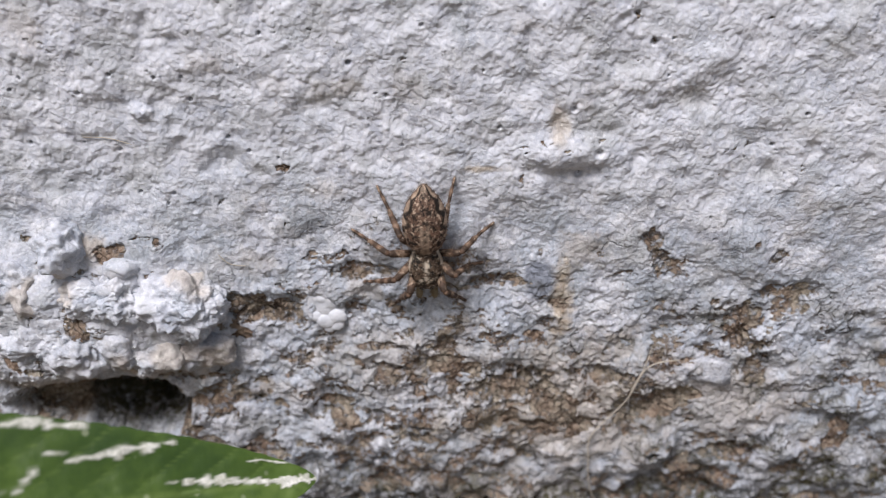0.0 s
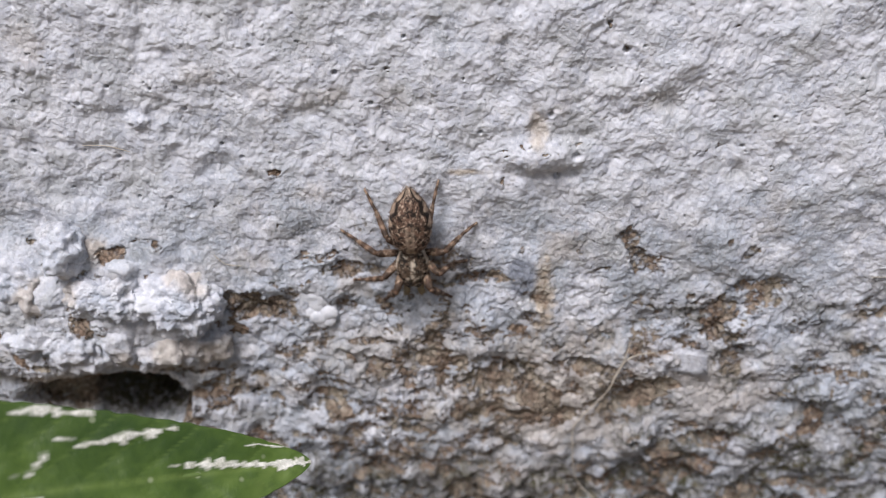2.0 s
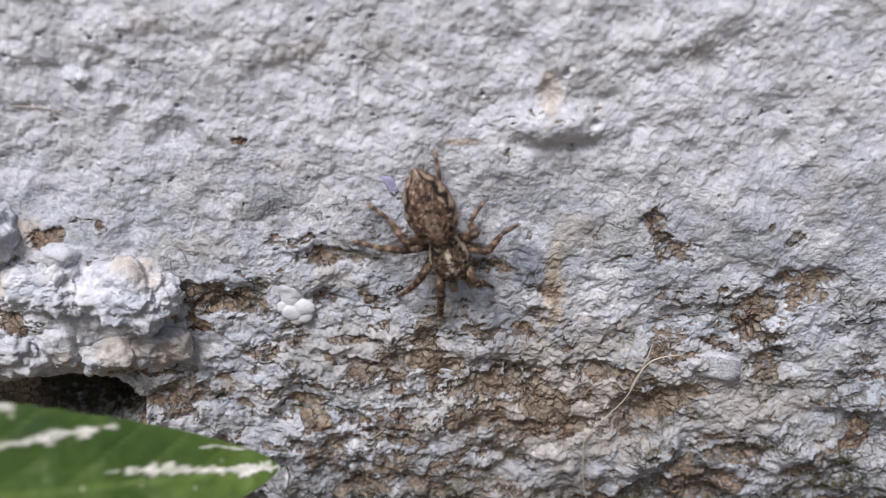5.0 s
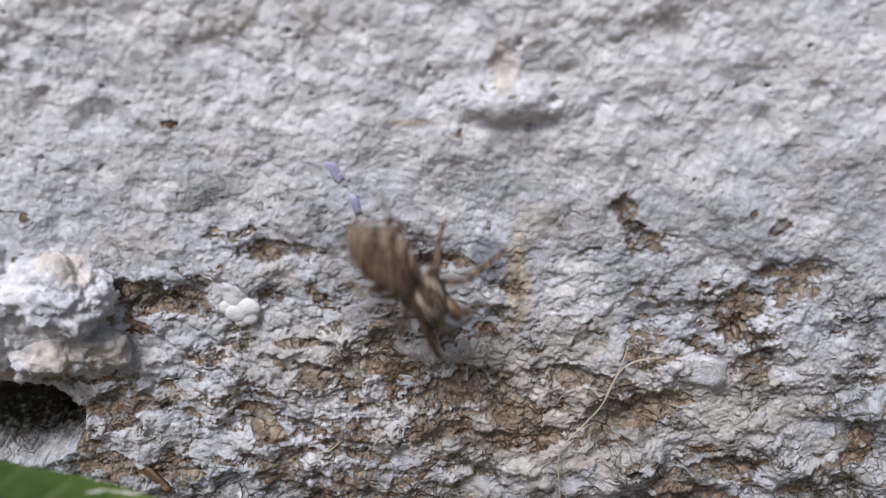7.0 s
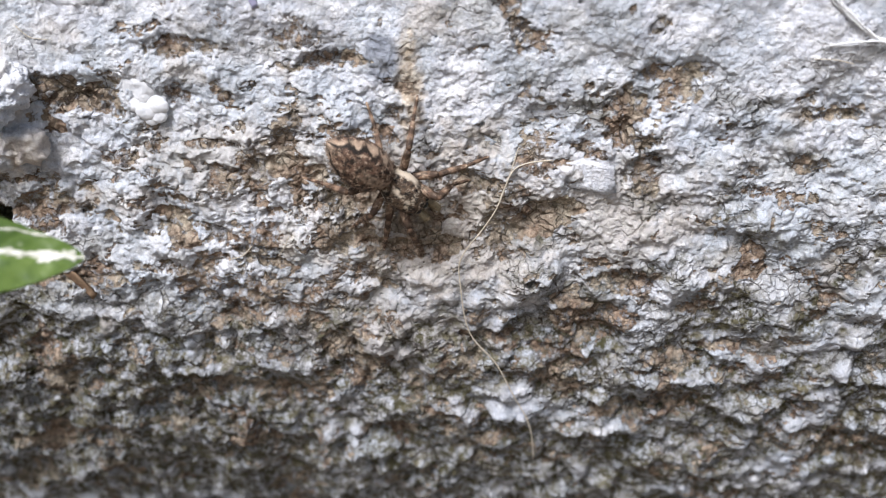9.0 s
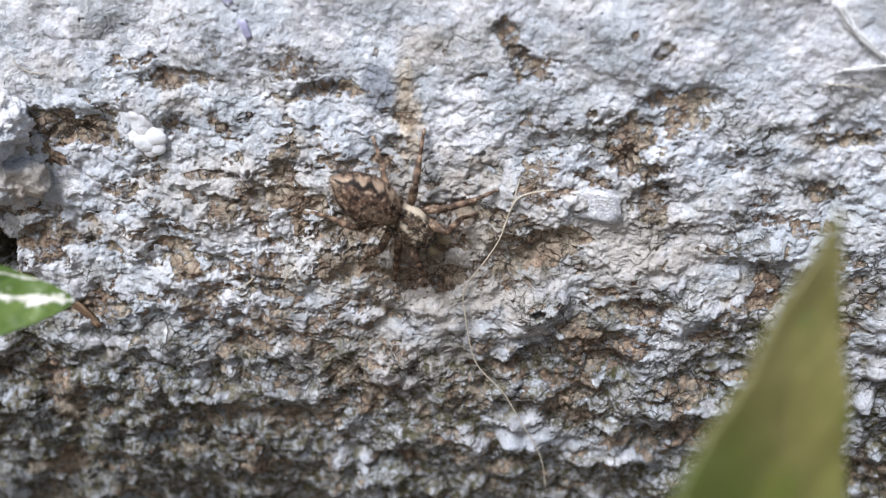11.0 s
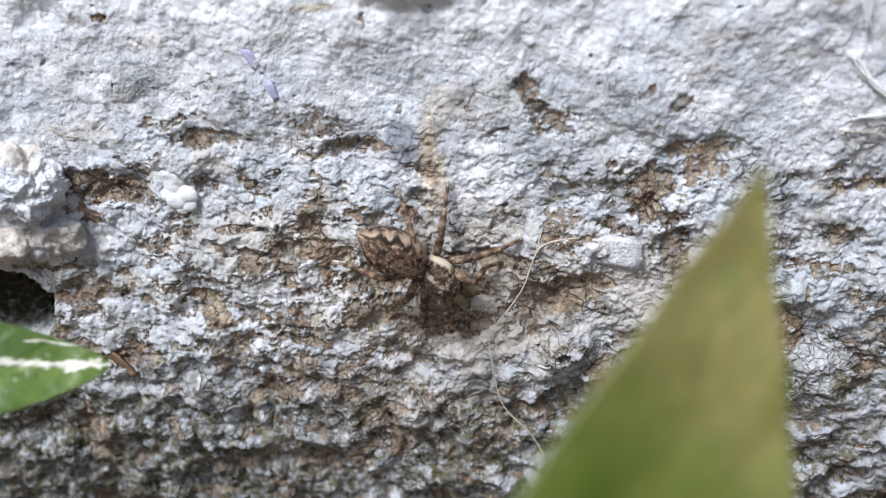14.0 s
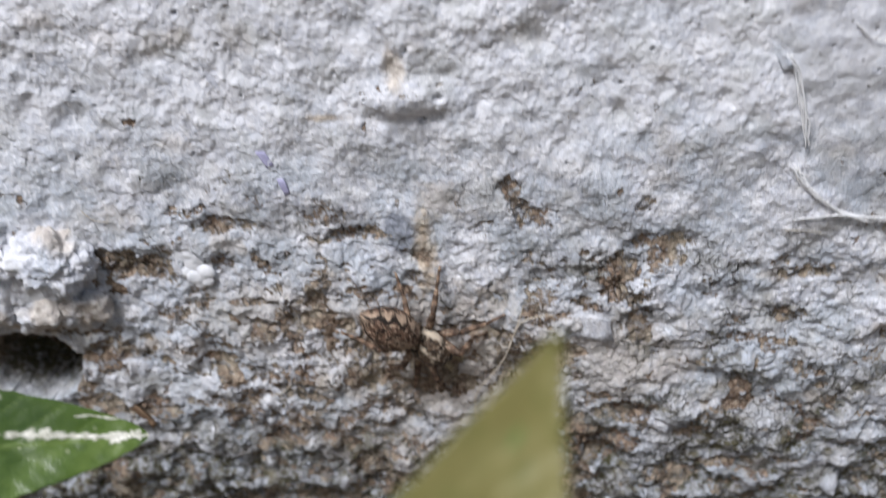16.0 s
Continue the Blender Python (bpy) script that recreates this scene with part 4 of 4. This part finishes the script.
def carapace_pattern(u, x, y, z, s):
    n = noise.noise(Vector((x * 3, y * 3, 9.0)))
    rim = float(smooth(0.88, 0.95, abs(u) + 0.06 * n)) * float(smooth(0.66, 0.45, s)) * float(smooth(0.02, 0.12, s)) * float(smooth(0.95, 1.1, z)) * float(smooth(1.98, 1.85, z))
    spots = 0.0
    for sx, sy, r in ((0.0, 1.0, 0.24), (0.0, 2.05, 0.20), (0.36, 2.2, 0.11), (-0.36, 2.2, 0.11), (0.05, 1.4, 0.14)):
        spots = max(spots, 1 - float(smooth(0.5, 1.1, math.hypot(x - sx, (y - sy) * 0.8) / r + 0.4 * n)))
    if z < 1.3:
        spots = 0.0
    return 0.35 * float(smooth(0.0, 0.3, n)) * (1 - rim), max(rim, spots)


def limb_pattern(y, length, bands):
    d = (y / length * bands + 0.2) % 1.0
    return 0.8 * (1 - float(smooth(0.10, 0.26, abs(d - 0.5)))), 0.25 * float(smooth(0.36, 0.46, abs(d - 0.5)))


def limb(length, r0, r1, r2, bands, seed, hairs):
    """One leg segment along +y from the origin."""
    bm = bmesh.new()
    ld, lp = bm.verts.layers.float.new("dark"), bm.verts.layers.float.new("pale")
    rings = []
    n, k = 14, 12
    for i in range(n + 1):
        t = i / n
        r = (r0 * (1 - t) ** 2 + 2 * r1 * t * (1 - t) * 1.15 + r2 * t * t)
        if i in (0, n):
            r *= 0.6
        ring = []
        for j in range(k):
            a = 2 * math.pi * j / k
            v = bm.verts.new((r * math.cos(a) * MM, t * length * MM, r * math.sin(a) * MM))
            v[ld], v[lp] = limb_pattern(t * length, length, bands)
            ring.append(v)
        rings.append(ring)
    for u, v in zip(rings, rings[1:]):
        for j in range(k):
            bm.faces.new((u[j], v[j], v[(j + 1) % k], u[(j + 1) % k]))
    bm.faces.new(rings[0])
    bm.faces.new(rings[-1][::-1])
    bmesh.ops.recalc_face_normals(bm, faces=bm.faces)
    fuzz(bm, hairs, 0.24 * MM, 0.012 * MM, seed, Vector((0, 0.5, 0)))
    return bm


# legs: hip (x, y, z) in the spider's space for the right side, and the three lengths, mm; order 4, 3, 2, 1
HIPS = [((0.55, 0.35, 0.8), (2.5, 2.3, 1.9)), ((0.75, 0.85, 0.8), (2.1, 1.9, 1.7)), ((0.80, 1.35, 0.8), (2.1, 2.0, 1.6)), ((0.70, 1.95, 0.85), (2.2, 2.2, 1.6))]


def build_spider():
    spider = tagged(new("jumping_spider"), "small mottled brown hairy jumping spider clinging to the wall", "spider")
    bm = body_part(lambda s: 0.30 - 5.3 * s, lambda s: 1.58 * math.sin(math.pi * s ** 0.86) ** 0.58 * (1 - 0.08 * s) * (1 - 0.28 * float(smooth(0.74, 1.0, s))) + 0.03,
                   lambda s: 1.25 * math.sin(math.pi * s ** 0.85) ** 0.6 + 0.03, lambda s: 1.65 - 0.35 * s, abdomen_pattern, 1, 1500)
    abdomen = part("abdomen", bm, M_ABDOMEN, spider, "egg-shaped abdomen with a dark scalloped border")
    bm = body_part(lambda s: -0.10 + 3.3 * s, lambda s: 1.24 * math.sin(math.pi * (0.07 + 0.80 * s)) ** 0.55, lambda s: 1.02 * math.sin(math.pi * (0.05 + 0.85 * s)) ** 0.5,
                   lambda s: 1.25 + 0.1 * s, carapace_pattern, 2, 900)
    car = part("carapace", bm, M_CARAPACE, spider, "dark carapace with white spots and cream margins")
    for x, y, z, r in ((0.32, 3.28, 1.45, 0.28), (-0.32, 3.28, 1.45, 0.28), (0.78, 3.02, 1.6, 0.18), (-0.78, 3.02, 1.6, 0.18), (0.90, 1.95, 1.98, 0.11), (-0.90, 1.95, 1.98, 0.11)):
        bm = bmesh.new()
        bmesh.ops.create_uvsphere(bm, u_segments=16, v_segments=10, radius=r * MM, matrix=Matrix.Translation(Vector((x, y, z)) * MM))
        part("eye", bm, M_EYE, car)
    for sx in (1, -1):
        bm = limb(1.5, 0.20, 0.27, 0.22, 1.0, 40 + sx, 420)
        bm.transform(Matrix.Translation(Vector((0.45 * sx, 3.0, 0.95)) * MM) @ pose(0, 0, 0, 6, 0, -5 * sx))
        part("palp", bm, M_PALP, spider, "pale yellowish hairy palp")
        bm = limb(0.8, 0.3, 0.32, 0.2, 1.0, 50 + sx, 30)
        bm.transform(Matrix.Translation(Vector((0.25 * sx, 3.1, 0.8)) * MM) @ pose(0, 0, 0, -65, 0, 0))
        part("fang_base", bm, M_CARAPACE, spider)
    legs = []
    for sx in (1, -1):
        for k, ((hx, hy, hz), (a, b, c)) in enumerate(HIPS):
            front = 1.15 if k == 3 else 1.0
            leg = part("leg", limb(a, 0.23, 0.29 * front, 0.23, 1.5, 10 * k + sx, 190), M_LEG, spider)
            tibia = part("tibia", limb(b, 0.21, 0.21 * front, 0.15, 2.0, 10 * k + sx + 3, 190), M_LEG, leg)
            tarsus = part("tarsus", limb(c, 0.12, 0.11, 0.08, 2.0, 10 * k + sx + 5, 110), M_LEG, leg)
            legs.append((leg, tibia, tarsus, Vector((hx * sx, hy, hz)), (a, b, c)))
    return spider, abdomen, legs


spider, abdomen, LEGS = build_spider()


def ground(x, z):
    """The relief round a place, evened out, in mm."""
    return sum(surface(x + dx, z + dz) for dx in (-2, 0, 2) for dz in (-2, 0, 2)) / 9


def spider_pose(x, z, heading, lift=0.0, nose=0.0):
    """Waist over (x, z) mm on the wall; heading: degrees of the head's way from straight down towards +x; nose: head raised."""
    a = radians(heading)
    ahead = Vector((math.sin(a), 0, -math.cos(a)))
    up = Vector((0, -1, 0))
    side = ahead.cross(up)
    m = Matrix((side, ahead, up)).transposed().to_4x4() @ pose(0, 0, 0, nose, 0, 0)
    m.translation = Vector((x * MM, WALL - (lift + ground(x, z)) * MM, z * MM))
    return m


def aim(a, b, up):
    """A pose at a (mm) with +y towards b."""
    y = (b - a).normalized()
    x = y.cross(up)
    x = x.normalized() if x.length > 1e-4 else Vector((1, 0, 0))
    m = Matrix((x, y, x.cross(y))).transposed().to_4x4()
    m.translation = a * MM
    return m


def bend(hip, foot, lengths):
    """Poses of the three leg segments (spider space) that reach from hip to foot, knee raised."""
    a, b, c = lengths
    up = Vector((0, 0, 1))
    flat = Vector((foot.x - hip.x, foot.y - hip.y, 0))
    way = flat.normalized() if flat.length > 1e-3 else Vector((1, 0, 0))
    ankle = foot - (way * 0.80 - up * 0.60) * c
    d = ankle - hip
    if d.length > 0.98 * (a + b):
        d = d * (0.98 * (a + b) / d.length)
        ankle = hip + d
    if d.length < abs(a - b) + 0.3:
        d = d.normalized() * (abs(a - b) + 0.3)
        ankle = hip + d
    L = d.length
    ca = (a * a + L * L - b * b) / (2 * a * L)
    rise = (up - d * (up.dot(d) / (L * L))).normalized()
    knee = hip + d / L * (a * ca) + rise * (a * math.sqrt(max(0, 1 - ca * ca)))
    toe = ankle + (foot - ankle).normalized() * c
    return aim(hip, knee, up), aim(knee, ankle, up), aim(ankle, toe, up)


# where the feet stand on the wall (x, z in mm): right side 4 to 1, then left side 4 to 1
FEET = {
    "rest": [(-4.13, 471.1), (-6.09, 467.56), (-5.34, 463.37), (-3.03, 461.44), (1.3, 471.77), (4.12, 468.1), (3.43, 464.91), (2.2, 461.81)],
    "turned": [(-2.37, 467.56), (-3.2, 464.92), (0.01, 460.65), (3.02, 459.37), (1.41, 471.92), (4.66, 468.16), (7.61, 467.1), (6.11, 461.76)],
    "landed": [(1.76, 455.34), (4.9, 451.4), (6.91, 449.32), (9.78, 449.34), (6.45, 460.72), (9.76, 461.05), (14.83, 456.92), (13.09, 454.78)],
}
# stance: waist x, z, heading, belly height, nose
STANCE = {"rest": (-0.75, 467.2, 1.0, 0.35, -4.0), "turned": (2.4, 467.0, 23.0, 1.1, -4.0), "landed": (7.5, 456.3, 44.0, 0.95, -7.0)}


def local_feet(key):
    inv = spider_pose(*STANCE[key]).inverted()
    out = []
    for x, z in FEET[key]:
        p = inv @ Vector((x * MM, WALL - surface(x, z) * MM, z * MM)) / MM
        p.z = min(0.5, max(-0.8, p.z))
        out.append(p)
    return out


def motions():
    feet = {k: local_feet(k) for k in FEET}
    # seconds, waist x, z, heading, lift, nose, stance from, stance to, share
    rest, turned, landed = STANCE["rest"], STANCE["turned"], STANCE["landed"]
    rows = [(0.0, *rest, "rest", "rest", 0), (3.9, *rest, "rest", "rest", 0)]
    for k, t in enumerate((4.25, 4.5, 4.75, 5.0, 5.25)):
        f = (k + 1) / 5
        rows.append((t, *[u + (v - u) * f for u, v in zip(rest, turned)], "rest", "turned", f))
    rows += [(6.87, *turned, "turned", "turned", 0), (6.93, 2.7, 466.4, 26.0, 1.0, -4.0, "turned", "landed", 0.1), (7.0, 2.7, 464.4, 36.0, 2.4, -6.0, "turned", "landed", 0.4),
             (7.05, 6.4, 458.6, 105.0, 3.2, 10.0, "turned", "landed", 0.6), (7.1, 8.3, 455.6, 172.0, 2.6, 25.0, "turned", "landed", 0.8),
             (7.15, 8.4, 455.6, 130.0, 2.0, 18.0, "turned", "landed", 0.9), (7.2, 8.3, 455.8, 92.0, 1.4, 10.0, "turned", "landed", 1.0),
             (7.3, 7.6, 456.3, 50.0, 0.6, -2.0, "turned", "landed", 1.0), (7.4, *landed, "landed", "landed", 0), (9.2, *landed, "landed", "landed", 0)]
    moved = (landed[0] + 0.55, landed[1] - 0.2, *landed[2:])
    rows += [(11.3, *moved, "landed", "landed", 0), (16.0, *moved, "landed", "landed", 0)]
    walk(spider, [(t, spider_pose(x, z, a, l, n)) for t, x, z, a, l, n, *_ in rows])
    # the abdomen is cocked at the waist after the leap
    def cocked(a):
        return Matrix.Translation((0, 0, 1.4 * MM)) @ pose(0, 0, 0, a, 0, 0) @ Matrix.Translation((0, 0, -1.4 * MM))

    walk(abdomen, [(t, cocked(a)) for t, a in ((0, 0), (6.9, 0), (7.0, -8), (7.1, -28), (7.2, -24), (7.4, -18), (16.0, -18))])
    for i, (leg, tibia, tarsus, hip, lengths) in enumerate(LEGS):
        poses = [(r[0], bend(hip, feet[r[6]][i].lerp(feet[r[7]][i], r[8]), lengths)) for r in rows]
        walk(leg, [(t, p[0]) for t, p in poses])
        walk(tibia, [(t, p[0].inverted() @ p[1]) for t, p in poses])
        walk(tarsus, [(t, p[0].inverted() @ p[2]) for t, p in poses])
    walk(left_leaf, [(t, left_at(x, y, z)) for t, x, y, z in (
        (0, -7.7, 45.8, 457.3), (1, -7.5, 46.0, 457.5), (2, -7.5, 46.1, 457.6), (3.7, -7.5, 46.1, 457.6), (5.8, -7.5, 47.0, 458.6), (6.0, -8.5, 45.6, 456.3), (6.5, -8.6, 45.5, 456.3), (7.0, -8.7, 45.6, 456.8),
        (7.5, -7.4, 45.9, 457.3), (8.0, -7.5, 45.4, 456.7), (8.5, -7.7, 45.3, 456.6), (9.0, -7.5, 45.7, 456.9), (9.2, -7.6, 45.5, 456.7), (11.3, -7.5, 45.7, 456.9), (12.0, -7.5, 46.1, 457.5),
        (13.0, -7.6, 45.9, 457.4), (13.5, -6.9, 44.9, 455.6), (14.0, -7.6, 45.4, 456.8), (14.5, -7.3, 46.1, 457.4), (15.5, -7.5, 46.0, 457.4), (16.0, -7.4, 45.6, 456.9))])
    walk(right_leaf, [(t, right_at(x, y, z, r, u)) for t, x, y, z, r, u in (
        (0, 21.32, 16.40, 459.00, 10, 60), (5, 21.57, 20.66, 462.46, 10, 70), (5.7, 15.67, 30.30, 471.49, 6, 72), (6, 15.30, 33.43, 475.99, 4, 76), (6.1, 13.51, 33.69, 476.04, 4, 76),
        (6.4, 18.38, 33.74, 474.80, 2, 76), (6.5, 18.64, 33.84, 474.61, 2, 76), (6.7, 20.43, 31.72, 472.69, 4, 72), (7.5, 25.57, 24.70, 469.77, 10, 50), (9, 28.67, 24.57, 464.29, 14, 20),
        (9.2, 27.23, 25.74, 466.14, 14, 25), (11.3, 26.52, 31.06, 471.05, 11.5, 33), (11.5, 26.02, 31.29, 471.75, 11.3, 35), (11.7, 26.45, 31.25, 471.70, 12.5, 29), (12, 26.65, 30.53, 471.18, 13.5, 20),
        (12.3, 26.47, 29.10, 469.85, 9.2, 21), (12.5, 25.61, 29.76, 472.11, 9.1, 21), (12.8, 25.64, 29.38, 471.73, 10.4, 20), (13, 25.56, 30.21, 473.23, 9.5, 21), (13.2, 23.55, 30.62, 473.10, 14, 25),
        (13.5, 25.25, 31.48, 472.37, 12.9, 21), (13.7, 24.34, 30.85, 473.14, 13.7, 20), (14, 23.63, 30.51, 474.54, 14.2, 15), (14.2, 24.59, 30.39, 475.23, 14.8, 17), (14.5, 22.50, 29.26, 477.12, 18, -4),
        (14.7, 22.76, 28.79, 477.52, 17.5, -4), (15, 22.67, 27.35, 477.99, 19, -4), (15.2, 23.16, 26.75, 476.63, 20, 0), (15.5, 25.12, 26.95, 476.80, 21, 0), (15.7, 24.51, 26.67, 479.35, 20, 0), (16, 18.55, 23.84, 480.36, 18, 0))])


motions()
